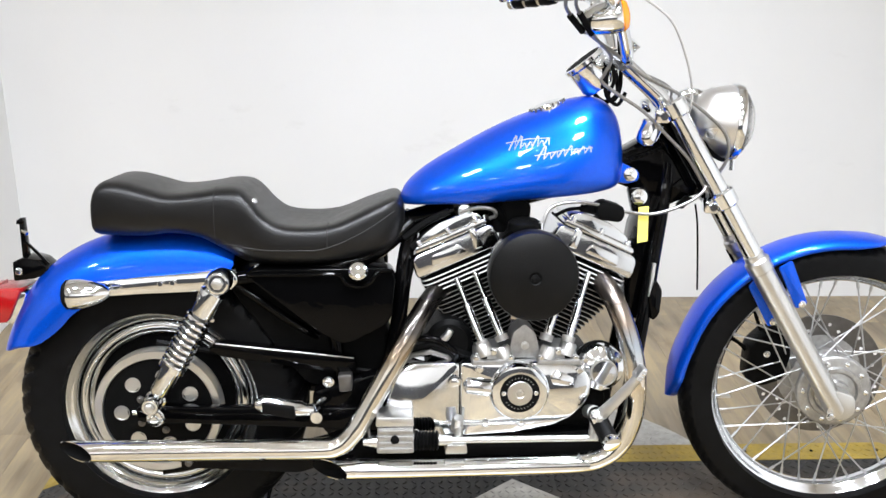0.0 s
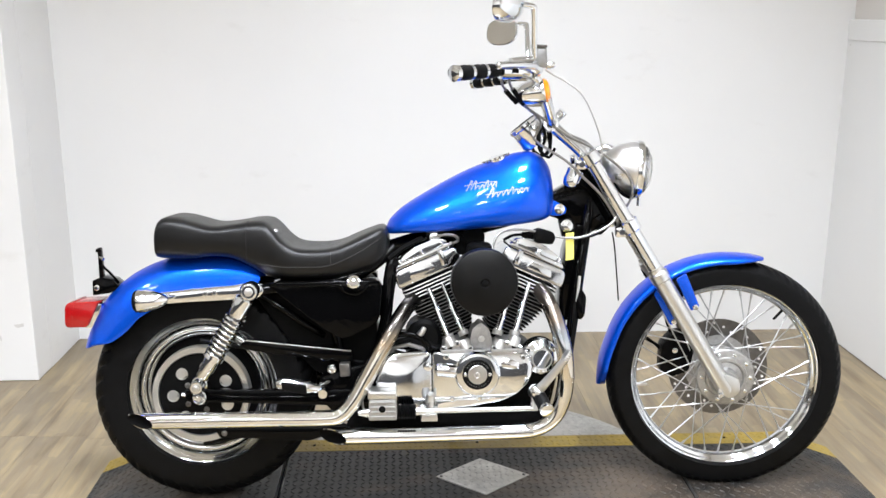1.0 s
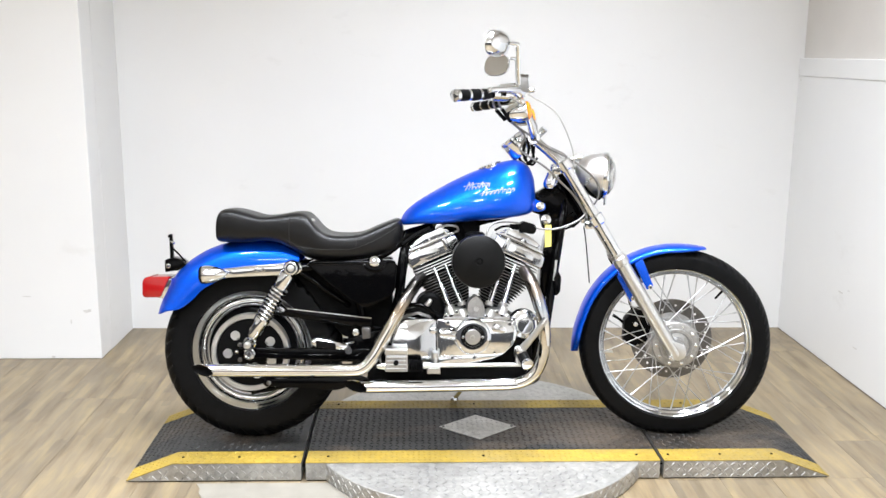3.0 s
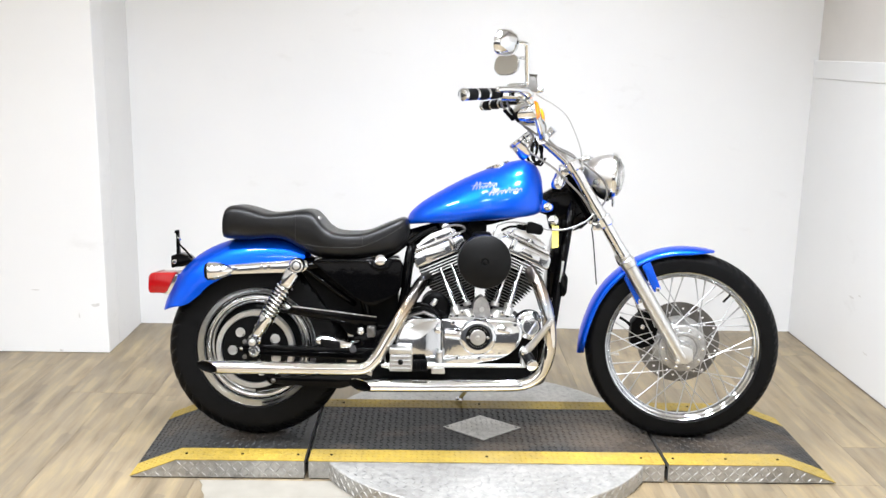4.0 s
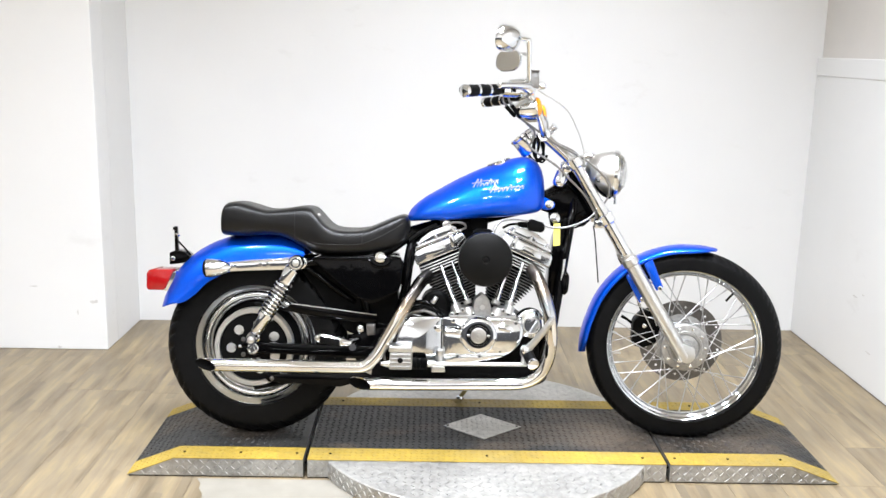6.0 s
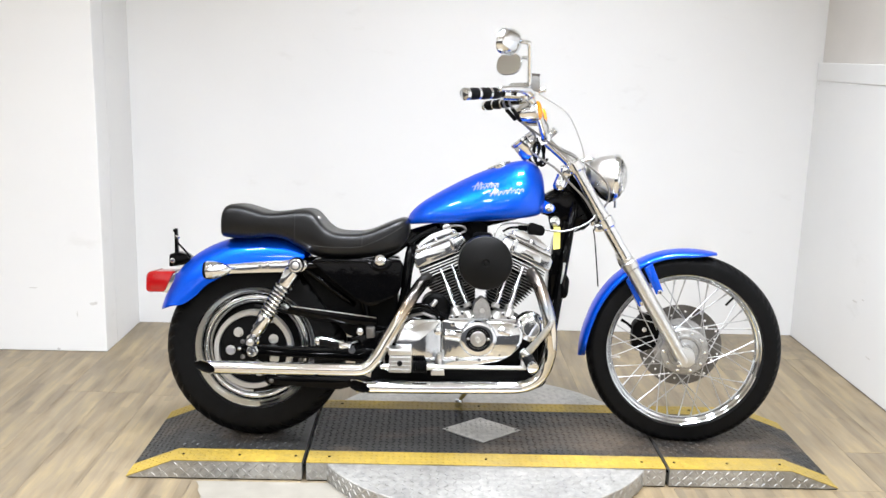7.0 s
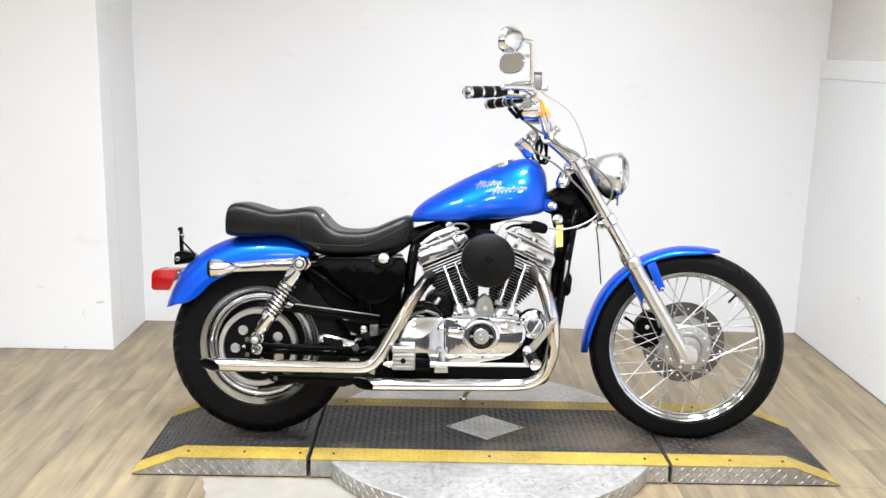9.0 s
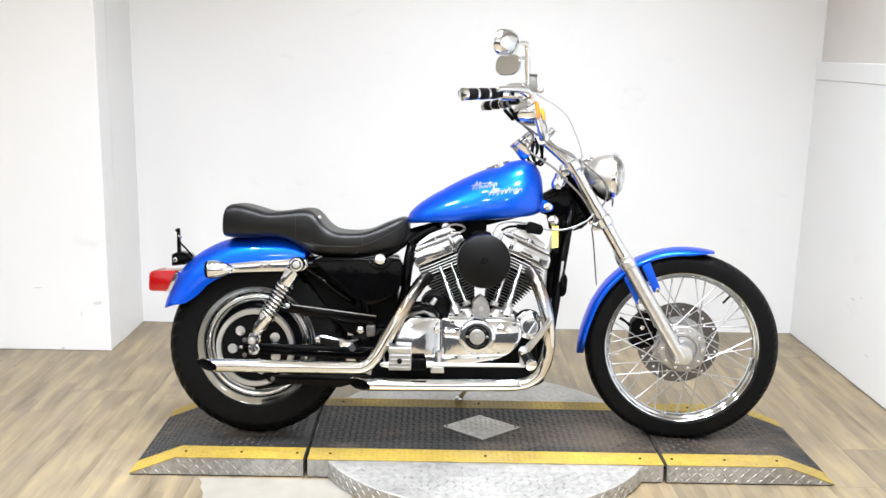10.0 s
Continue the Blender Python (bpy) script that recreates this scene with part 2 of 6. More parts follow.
TREAD_STEEL = diamond_steel("steel_tread_plate", (0.40, 0.39, 0.365), 0.34, 0.75, 0.30)
TREAD_YELLOW = diamond_steel("yellow_tread_paint", (0.34, 0.235, 0.034), 0.46, 0.0, 0.25, (0.22, 0.165, 0.06))
TABLE_STEEL = diamond_steel("turntable_steel", (0.43, 0.42, 0.395), 0.40, 0.62, 0.24)
BARE_STEEL = diamond_steel("bare_steel_plate", (0.60, 0.59, 0.56), 0.38, 0.6, 0.22, (0.30, 0.28, 0.25))
LUG_STEEL = diamond_steel("worn_lug_steel", (0.45, 0.44, 0.42), 0.30, 0.9, 0.2)


# ---- geometry ----
class Geo:
    """Verts and faces, gathered for one mesh."""

    def __init__(self):
        self.v, self.f, self.m = [], [], []

    def add(self, verts, faces, mat=0):
        n = len(self.v)
        self.v += [tuple(p) for p in verts]
        self.f += [tuple(i + n for i in face) for face in faces]
        self.m += [mat] * len(faces)
        return self

    def moved(self, matrix):
        self.v = [tuple(matrix @ Vector(p)) for p in self.v]
        return self

    def grid(self, rows, closed=True, caps=True, mat=0):
        """Rings of equal length, joined one to the next."""
        n, m = len(rows), len(rows[0])
        verts = [p for row in rows for p in row]
        faces = []
        for i in range(n - 1):
            for j in range(m if closed else m - 1):
                k = (j + 1) % m
                faces.append((i * m + j, i * m + k, (i + 1) * m + k, (i + 1) * m + j))
        if caps and closed:
            faces += [tuple(range(m))[::-1], tuple(range((n - 1) * m, n * m))]
        return self.add(verts, faces, mat)

    def lathe(self, profile, origin=(0, 0, 0), axis=(0, 1, 0), seg=32, wrap=False, mat=0, caps=True):
        """profile: (radius, height along the axis). wrap: the profile is a closed ring."""
        q = Vector((0, 0, 1)).rotation_difference(Vector(axis).normalized())
        rows = [[Vector(origin) + q @ Vector((r * math.cos(a), r * math.sin(a), h)) for a in (2 * math.pi * j / seg for j in range(seg))] for r, h in profile]
        if wrap:
            rows.append(rows[0])
        return self.grid(rows, True, caps and not wrap, mat)

    def tube(self, points, radius, seg=10, smooth=6, mat=0, caps=True):
        """A round tube along a smooth line; radius: one number, or one for each point."""
        pts = [Vector(p) for p in points]
        rad = list(radius) if isinstance(radius, (list, tuple)) else [radius] * len(pts)
        line, rr = [], []
        if smooth > 1 and len(pts) > 2:
            for i in range(len(pts) - 1):
                p0, p1, p2, p3 = pts[max(i - 1, 0)], pts[i], pts[i + 1], pts[min(i + 2, len(pts) - 1)]
                for s in range(smooth):
                    t = s / smooth
                    line.append(0.5 * ((2 * p1) + (p2 - p0) * t + (2 * p0 - 5 * p1 + 4 * p2 - p3) * t * t + (3 * p1 - p0 - 3 * p2 + p3) * t ** 3))
                    rr.append(rad[i] + (rad[i + 1] - rad[i]) * t)
            line.append(pts[-1])
            rr.append(rad[-1])
        else:
            line, rr = pts, rad
        rows, up = [], None
        for i, p in enumerate(line):
            d = (line[min(i + 1, len(line) - 1)] - line[max(i - 1, 0)]).normalized()
            if up is None:
                up = d.orthogonal().normalized()
            up = (up - d * up.dot(d)).normalized()
            side = d.cross(up)
            rows.append([p + rr[i] * (math.cos(a) * up + math.sin(a) * side) for a in (2 * math.pi * j / seg for j in range(seg))])
        return self.grid(rows, True, caps, mat)

    def prism(self, outline, y0, y1, mat=0):
        """An outline in x and z, carried from y0 to y1."""
        n = len(outline)
        verts = [(x, y0, z) for x, z in outline] + [(x, y1, z) for x, z in outline]
        faces = [tuple(range(n)), tuple(range(2 * n - 1, n - 1, -1))]
        faces += [(i, (i + 1) % n, n + (i + 1) % n, n + i) for i in range(n)]
        return self.add(verts, faces, mat)

    def box(self, x0, x1, y0, y1, z0, z1, mat=0):
        return self.prism([(x0, z0), (x1, z0), (x1, z1), (x0, z1)], y0, y1, mat)


def pillow(outline, y_back, y_front, bulge, edge=0.010, turns=10):
    """A plate whose outline lies in x and z, with a rolled rim and a gently domed front towards -y."""
    pts = [Vector(p) for p in outline]
    mid = sum(pts, Vector((0, 0))) / len(pts)
    half_x, half_z = (max(abs(p[k] - mid[k]) for p in pts) for k in (0, 1))

    def ring(inset, y):
        out = []
        for p in pts:
            d = p - mid
            q = mid + d * max(0.0, 1 - inset / max(d.length, 1e-6))
            out.append((q.x, y - dome(q.x, q.y), q.y))
        return out

    def dome(x, z):
        u, w = (x - mid.x) / half_x, (z - mid.y) / half_z
        return bulge * max(0.0, 1 - u * u) * max(0.0, 1 - w * w)

    rows = [[(p.x, y_back, p.y) for p in pts]]
    for k in range(7):
        a = math.pi / 2 * k / 6
        rows.append(ring(edge * (1 - math.cos(a)), y_front + edge * (1 - math.sin(a))))
    inner = rows[-1]
    for k in range(1, turns):
        t = k / turns
        flat = [(mid.x + (x - mid.x) * (1 - t), mid.y + (z - mid.y) * (1 - t)) for x, _, z in inner]
        rows.append([(x, y_front - dome(x, z), z) for x, z in flat])
    return Geo().grid(rows)


def rounded(outline, r, n=4):
    """The outline with its corners rounded."""
    out = []
    for i, p in enumerate(outline):
        a, b, c = Vector(outline[i - 1]), Vector(p), Vector(outline[(i + 1) % len(outline)])
        u, w = (a - b), (c - b)
        k = min(r, u.length * 0.45, w.length * 0.45)
        s, e = b + u.normalized() * k, b + w.normalized() * k
        for j in range(n + 1):
            t = j / n
            q = s * (1 - t) ** 2 + b * 2 * t * (1 - t) + e * t * t
            out.append((q.x, q.y))
    return out


def build(name, geo, mats, bevel=0.0, steps=2, sharp=38, weld=False):
    bm = bmesh.new()
    vs = [bm.verts.new(p) for p in geo.v]
    for face, k in zip(geo.f, geo.m):
        try:
            bm.faces.new([vs[i] for i in face]).material_index = k
        except ValueError:
            pass
    if weld:
        bmesh.ops.remove_doubles(bm, verts=bm.verts, dist=1e-5)
    bmesh.ops.recalc_face_normals(bm, faces=bm.faces)
    if bevel:
        edges = [e for e in bm.edges if len(e.link_faces) == 2 and e.calc_face_angle(0) > radians(32)]
        bmesh.ops.bevel(bm, geom=edges, offset=bevel, segments=steps, affect="EDGES", profile=0.5, clamp_overlap=True)
    me = bpy.data.meshes.new(name)
    bm.to_mesh(me)
    bm.free()
    for k in mats if isinstance(mats, (list, tuple)) else [mats]:
        me.materials.append(k)
    me.shade_smooth()
    me.set_sharp_from_angle(angle=radians(sharp))
    return me


def part(name, geo, mats, parent, label="", bevel=0.0, steps=2, sharp=38, weld=False):
    """One mesh under a thing or under a part."""
    ob = new(name, build(name, geo, mats, bevel, steps, sharp, weld))
    ob.parent = parent
    return tagged(ob, label) if label else ob


def thing(name, geo, mats, label, category, kind="", group="", **how):
    return tagged(new(name, build(name, geo, mats, **how)), label, category, group, kind)


# ---- the room ----
BACK, LEFT, RIGHT, JOG, FRONT_Y, SIDE = 1.405, -1.63, 1.753, 0.912, -6.0, -5.0
thing("wall_back", Geo().box(LEFT - 0.15, RIGHT + 0.15, BACK, BACK + 0.15, 0, CEIL), WALL, "plain white painted wall behind the motorcycle", "wall", "structure")
thing("wall_return", Geo().box(LEFT - 0.15, LEFT, JOG + 0.15, BACK, 0, CEIL), WALL, "white painted side of the projecting wall", "wall", "structure")
projection = thing("wall_projection", Geo().box(SIDE, LEFT, JOG, JOG + 0.15, 0, CEIL), WALL, "white painted projecting wall with faint scuffs", "wall", "structure", bevel=0.004, sharp=15)
half_wall = thing("wall_right", Geo().box(RIGHT, RIGHT + 0.22, FRONT_Y, BACK, 0, 1.392), WALL, "white half-height wall beside the display bay", "wall", "structure", bevel=0.003, sharp=15)
thing("wall_right_upper", Geo().box(RIGHT + 0.02, RIGHT + 0.25, FRONT_Y, BACK, 1.396, CEIL), BEIGE, "beige wall set back above the ledge", "wall", "structure")
thing("ledge_trim", Geo().box(RIGHT - 0.004, RIGHT + 0.019, FRONT_Y, BACK - 0.003, 1.312, 1.400), WALL, "white painted ledge board on the half wall", "ledge", "structure", bevel=0.004, sharp=15)
thing("wall_left", Geo().box(SIDE - 0.15, SIDE, FRONT_Y, JOG + 0.15, 1.30, CEIL), FAR, "pale grey upper wall at the far side of the room", "wall", "structure")
# Unseen dark lower half, added so the chrome reflects a dark band.
thing("wall_left_lower", Geo().box(SIDE - 0.15, SIDE, FRONT_Y, JOG + 0.15, 0, 1.298), DARK, "unseen dark lower wall at the far side, added for dark chrome reflections", "wall", "structure")
thing("wall_front", Geo().box(SIDE - 0.15, RIGHT + 0.25, FRONT_Y - 0.15, FRONT_Y, 1.30, CEIL), DIM, "pale warm white upper wall across the room", "wall", "structure")
# Likewise out of view, added only to darken low reflections.
thing("wall_front_lower", Geo().box(SIDE - 0.15, RIGHT + 0.25, FRONT_Y - 0.15, FRONT_Y, 0, 1.298), DARK, "unseen dark lower wall across the room, added for dark chrome reflections", "wall", "structure")
thing("ceiling", Geo().box(SIDE - 0.15, RIGHT + 0.25, FRONT_Y - 0.15, BACK + 0.15, CEIL, CEIL + 0.12), CEILING, "white ceiling", "ceiling", "structure")
thing("floor_edge_seal", Geo().box(RIGHT - 0.0035, RIGHT - 0.0005, FRONT_Y, BACK - 0.001, 0.0005, 0.0025), JOINT, "thin dark seal along the foot of the half wall", "floor seal", "structure")
floor = thing("floor", Geo().box(SIDE, RIGHT, FRONT_Y, BACK, -0.1, -0.003), JOINT, "tan and grey wood-look plank floor", "floor", "structure")


def scuff(wall, u0, u1, z0, z1, flat, across, seed, thick=0.0004):
    """A faint uneven mark on a wall; flat: the wall's face; across: 0 for a wall along x, 1 along y."""
    r = random.Random(seed)
    n = 14
    loop = []
    for k in range(n):
        a = 2 * math.pi * k / n
        q = 0.5 * r.uniform(0.55, 1.0)
        loop.append(((u0 + u1) / 2 + (u1 - u0) * q * math.cos(a), (z0 + z1) / 2 + (z1 - z0) * q * math.sin(a)))
    rows = [[(u, d, z) if across == 0 else (d, u, z) for u, z in loop] for d in (flat + 0.001, flat - thick)]
    part("scuff_mark", Geo().grid(rows), SCUFF, wall, "faint grey scuff mark")


def ceiling_light(x, y):
    e = tagged(new("ceiling_light"), "square white ceiling light panel, lit, out of view", "ceiling light", "ceiling lights")
    e.location = (x, y, CEIL)
    part("housing", Geo().box(-0.215, 0.215, -0.215, 0.215, -0.055, -0.001), WHITE_METAL, e, bevel=0.006)
    part("diffuser", Geo().box(-0.195, 0.195, -0.195, 0.195, -0.068, -0.056), LED, e, "lit white diffuser", bevel=0.005)
    return e


for k, (u, z, w, h) in enumerate(((-1.685, 0.230, 0.045, 0.018), (-1.672, 0.236, 0.020, 0.010), (-1.854, 0.010, 0.020, 0.014), (-1.76, 0.18, 0.010, 0.030), (-1.95, 0.30, 0.05, 0.008))):
    scuff(projection, u - w / 2, u + w / 2, z - h / 2, z + h / 2, JOG, 0, k)
for k, (u, z, w, h) in enumerate(((0.735, 0.365, 0.05, 0.012), (0.66, 0.39, 0.03, 0.008), (1.375, 1.294, 0.012, 0.008), (0.55, 0.16, 0.06, 0.010))):
    scuff(half_wall, u - w / 2, u + w / 2, z - h / 2, z + h / 2, RIGHT, 1, 20 + k)
# A thin pale sheet on the floor with an uneven left edge.
patch_rng = random.Random(8)
edge = [(-0.90 + patch_rng.uniform(-0.005, 0.005) + 0.012 * k, -0.40 - 0.035 * k) for k in range(7)]
edge += [(-0.40, -0.64), (-0.36, -0.40)]
g = Geo().grid([[(x, y, z) for x, y in edge] for z in (0.0005, 0.0018)])
thing("floor_patch", g, PATCH, "pale patch on the floor before the stand", "floor patch", "structure")

first = ceiling_light(*LIGHTS[0])
for lx, ly in LIGHTS[1:]:
    copy_thing(first, pose(lx, ly, CEIL))

# ---- the display stand ----
TOP = 0.066
DECK_Y0, DECK_Y1, BAND_Y0, BAND_Y1 = -0.385, 0.178, -0.294, 0.100


def sheet(line, y0, y1, thick):
    """A plate that follows a line in x and z."""
    return Geo().prism(line + [(x, z + thick) for x, z in reversed(line)], y0, y1)


def lugs(geo, line, y0, y1, pitch, length, width, height, lift):
    """Raised tread lugs, turned one way and the other, over a plate that follows a line in x and z."""
    for (xa, za), (xb, zb) in zip(line, line[1:]):
        run = math.hypot(xb - xa, zb - za)
        along = Vector(((xb - xa) / run, 0, (zb - za) / run))
        out = Vector((-along.z, 0, along.x))
        nu, nv = int(run / pitch), int((y1 - y0) / pitch)
        for i in range(nu):
            for j in range(nv):
                c = Vector((xa, 0, za)) + along * (i + 0.5) * pitch + out * lift
                c.y = y0 + (j + 0.5) * (y1 - y0) / nv
                lug(geo, c, along, Vector((0, 1, 0)), out, (i + j) % 2, length, width, height)


def lug(geo, c, u, w, out, way, length, width, height):
    a = radians(45 if way else -45)
    d, e = u * math.cos(a) + w * math.sin(a), w * math.cos(a) - u * math.sin(a)
    k = length * 0.25
    geo.add([c - d * length / 2, c - e * width / 2, c + d * length / 2, c + e * width / 2, c - d * k + out * height, c + d * k + out * height],
            [(0, 1, 5, 4), (1, 2, 5), (2, 3, 4, 5), (3, 0, 4)])


stand = tagged(new("motorcycle_stand"), "low tread-plate turntable stand with yellow edge stripes", "display stand")


def deck_section(name, line, label):
    """line: the top from one end to the other, in x and z."""
    body = part(name, Geo().prism([(line[0][0], 0.005)] + line + [(line[-1][0], 0.005)], DECK_Y0, DECK_Y1), TREAD_STEEL, stand, label)
    # Black strip under the body paints the dark contact shade at the floor.
    part("rubber_base", Geo().box(line[0][0] + 0.004, line[-1][0] - 0.004, DECK_Y0 + 0.004, DECK_Y1 - 0.004, 0.0005, 0.0049), DEEP_BLACK, body, "thin black strip painting the contact shade under the stand")
    part("tread_plate", sheet(line, BAND_Y0 + 0.001, BAND_Y1 - 0.001, 0.002), TREAD_BLACK, body, "worn black tread plate")
    for y0, y1 in ((DECK_Y0 - 0.002, BAND_Y0), (BAND_Y1, DECK_Y1 + 0.002)):
        stripe = part("edge_stripe", sheet(line, y0, y1, 0.0025), TREAD_YELLOW, body, "scuffed yellow edge stripe")
        flat = [x for x, z in line if z == TOP]
        for k in range(3):
            part("screw", Geo().lathe([(0.0045, 0), (0.0045, 0.0022), (0.001, 0.003)], (flat[0] + (flat[1] - flat[0]) * (0.06 + 0.44 * k), (y0 + y1) / 2, TOP + 0.0025), (0, 0, 1), 8), DEEP_BLACK, stripe)
        g = Geo()
        lugs(g, line, y0 + 0.004, y1 - 0.004, 0.0185, 0.016, 0.0055, 0.0014, 0.0025)
        tagged(part("stripe_relief", g, TREAD_YELLOW, body, sharp=20), kind="stuff")
    g = Geo()
    lugs(g, line, BAND_Y0 + 0.004, BAND_Y1 - 0.004, 0.0225, 0.0205, 0.0066, 0.0021, 0.002)
    tagged(part("tread_relief", g, TREAD_BLACK, body, sharp=20), kind="stuff")
    g = Geo()
    for (xa, za), (xb, zb) in zip(line, line[1:]):
        for i in range(int(abs(xb - xa) / 0.0205)):
            x = xa + (i + 0.5) * 0.0205
            z = za + (zb - za) * (x - xa) / (xb - xa)
            for j, h in enumerate((0.014, 0.034, 0.054)):
                if h + 0.008 < z:
                    lug(g, Vector((x, DECK_Y0, h)), Vector((1, 0, 0)), Vector((0, 0, 1)), Vector((0, -1, 0)), (i + j) % 2, 0.0225, 0.0050, 0.0018)
    tagged(part("side_relief", g, LUG_STEEL, body, sharp=20), kind="stuff")
    return body


deck_section("ramp", [(-1.137, 0.006), (-0.982, TOP), (-0.556, TOP)], "tread-plate end ramp with a sloping tip")
deck_section("centre_deck", [(-0.541, TOP), (0.655, TOP)], "tread-plate centre deck under the engine")
deck_section("ramp", [(0.668, TOP), (1.077, TOP), (1.24, 0.006)], "tread-plate end ramp with a sloping tip")
for x in (-0.5485, 0.6615):
    part("hinge_bar", Geo().tube([(x, DECK_Y0 + 0.01, 0.052), (x, DECK_Y1 - 0.01, 0.052)], 0.005, 8), BLACK, stand, "dark hinge rod in the gap")
g = Geo().lathe([(0.598, 0.001), (0.6, 0.004), (0.6, 0.0605), (0.597, 0.063)], (0.055, -0.10, 0), (0, 0, 1), 96)
disc = part("turntable_disc", g, TABLE_STEEL, stand, "round worn steel turntable plate")
g = Geo()
for i in range(-22, 23):
    for j in range(-22, 23):
        x, y = i * 0.027, j * 0.027
        if math.hypot(x, y) < 0.58 and (y - 0.10 < DECK_Y0 - 0.01 or y - 0.10 > DECK_Y1 + 0.01):
            wear = noise.noise(Vector((x * 3, y * 3, 2)))
            lug(g, Vector((0.055 + x, -0.10 + y, 0.063)), Vector((1, 0, 0)), Vector((0, 1, 0)), Vector((0, 0, 1)), (i + j) % 2, 0.024, 0.0060, 0.0008 + 0.0010 * max(0, wear))
tagged(part("disc_relief", g, LUG_STEEL, disc, sharp=20), kind="stuff")
g = Geo()
for i in range(184):
    a = 2 * math.pi * i / 184
    c, s = math.cos(a), math.sin(a)
    for j, h in enumerate((0.013, 0.032, 0.051)):
        lug(g, Vector((0.055 + 0.6 * c, -0.10 + 0.6 * s, h)), Vector((-s, c, 0)), Vector((0, 0, 1)), Vector((c, s, 0)), (i + j) % 2, 0.0225, 0.0050, 0.0016)
tagged(part("rim_relief", g, LUG_STEEL, disc, sharp=20), kind="stuff")
dia = [(-0.087, -0.09), (0.055, -0.204), (0.197, -0.09), (0.055, 0.023)]
g = Geo()
g.add([(x, y, TOP + 0.002) for x, y in dia] + [(x, y, TOP + 0.0055) for x, y in dia], [(0, 1, 2, 3), (4, 5, 6, 7)] + [(i, (i + 1) % 4, 4 + (i + 1) % 4, 4 + i) for i in range(4)])
plate = part("diamond_plate", g, BARE_STEEL, stand, "bare steel diamond-shaped plate", bevel=0.001)
g = Geo()
for i in range(-8, 9):
    for j in range(-8, 9):
        x, y = i * 0.0185, j * 0.0185
        if abs(x) / 0.128 + abs(y) / 0.1 < 1:
            lug(g, Vector((0.055 + x, -0.09 + y, TOP + 0.0055)), Vector((1, 0, 0)), Vector((0, 1, 0)), Vector((0, 0, 1)), (i + j) % 2, 0.016, 0.005, 0.001)
tagged(part("plate_relief", g, LUG_STEEL, plate, sharp=20), kind="stuff")
for x, y in ((-0.07, -0.09), (0.18, -0.09)):
    part("screw", Geo().lathe([(0.005, 0), (0.005, 0.002), (0.001, 0.003)], (x, y, TOP + 0.0055), (0, 0, 1), 10), DISC, plate)

# ---- the motorcycle: x ahead, y to its left, z up from the deck; it leans on its stand ----
LEAN_ANGLE = 8.0
bike = tagged(new("motorcycle"), "blue and chrome cruiser motorcycle leaning on its side stand", "motorcycle")
bike.matrix_world = pose(-0.004, -0.143, TOP + 0.004, -LEAN_ANGLE, 0, 0)
RAKE = radians(30)
HEAD = Vector((0.40, 0, 0.92))
STEER = Matrix.Translation(HEAD) @ Matrix.Rotation(radians(-7), 4, Vector((-math.sin(RAKE), 0, math.cos(RAKE)))) @ Matrix.Translation(-HEAD)


def fpart(name, geo, mats, parent, label="", **how):
    """A part that turns with the fork."""
    return part(name, geo.moved(STEER), mats, parent, label, **how)


def tyre(cx, cz, rim, outer, half, grooves, depth, seg):
    """A tyre with tread grooves cut across its shoulders, flattened where it stands."""
    prof = []
    n = 22
    for i in range(n + 1):
        a = math.pi * i / n
        y = -math.cos(a) * half * (1.0 - 0.10 * math.sin(a) ** 8)
        s = math.sin(a)
        r = rim + (outer - rim) * s ** 0.50
        if i in (3, n - 3):
            y *= 1.035
        prof.append((r, y, a))
    prof += [(rim - 0.004, half * 0.55, None), (rim - 0.004, -half * 0.55, None)]
    rows = []
    for r, y, a in prof:
        row = []
        for j in range(seg):
            t = 2 * math.pi * j / seg
            rr = r
            if a is not None and 0.45 < a < math.pi - 0.45 and grooves:
                off = abs(a - math.pi / 2) * 1.1
                wave = (t * grooves / (2 * math.pi) + off) % 1.0
                if wave < 0.27 and abs(a - math.pi / 2) > 0.16:
                    rr = r - depth
            row.append((cx + rr * math.cos(t), y, max(cz + rr * math.sin(t), -0.002)))
        rows.append(row)
    rows.append(rows[0])
    return Geo().grid(rows, True, False)


def bolt(x, z, y, r=0.008, h=0.006, side=-1):
    g = Geo().lathe([(r * 1.35, 0), (r * 1.35, 0.0015), (r, 0.002)], (x, y, z), (0, side, 0), 16)
    return g.lathe([(r, 0.0015), (r, h), (r * 0.8, h + 0.001)], (x, y, z), (0, side, 0), 6)


# front wheel
FX, FZ = 0.763, 0.329
rim_prof = [(0.249, 0.0), (0.250, -0.010), (0.256, -0.017), (0.262, -0.020), (0.264, -0.027), (0.273, -0.032), (0.279, -0.031), (0.280, -0.027), (0.270, -0.021), (0.270, 0.021), (0.280, 0.027), (0.279, 0.031), (0.273, 0.032), (0.264, 0.027), (0.262, 0.020), (0.256, 0.017), (0.250, 0.010)]
wheel = fpart("front_wheel", Geo().lathe(rim_prof, (FX, 0, FZ), (0, 1, 0), 96, wrap=True), CHROME, bike, "chrome spoked front wheel rim", sharp=50)
fpart("tyre", tyre(FX, FZ, 0.272, 0.3405, 0.049, 72, 0.0038, 288), RUBBER, wheel, "narrow black front tyre")
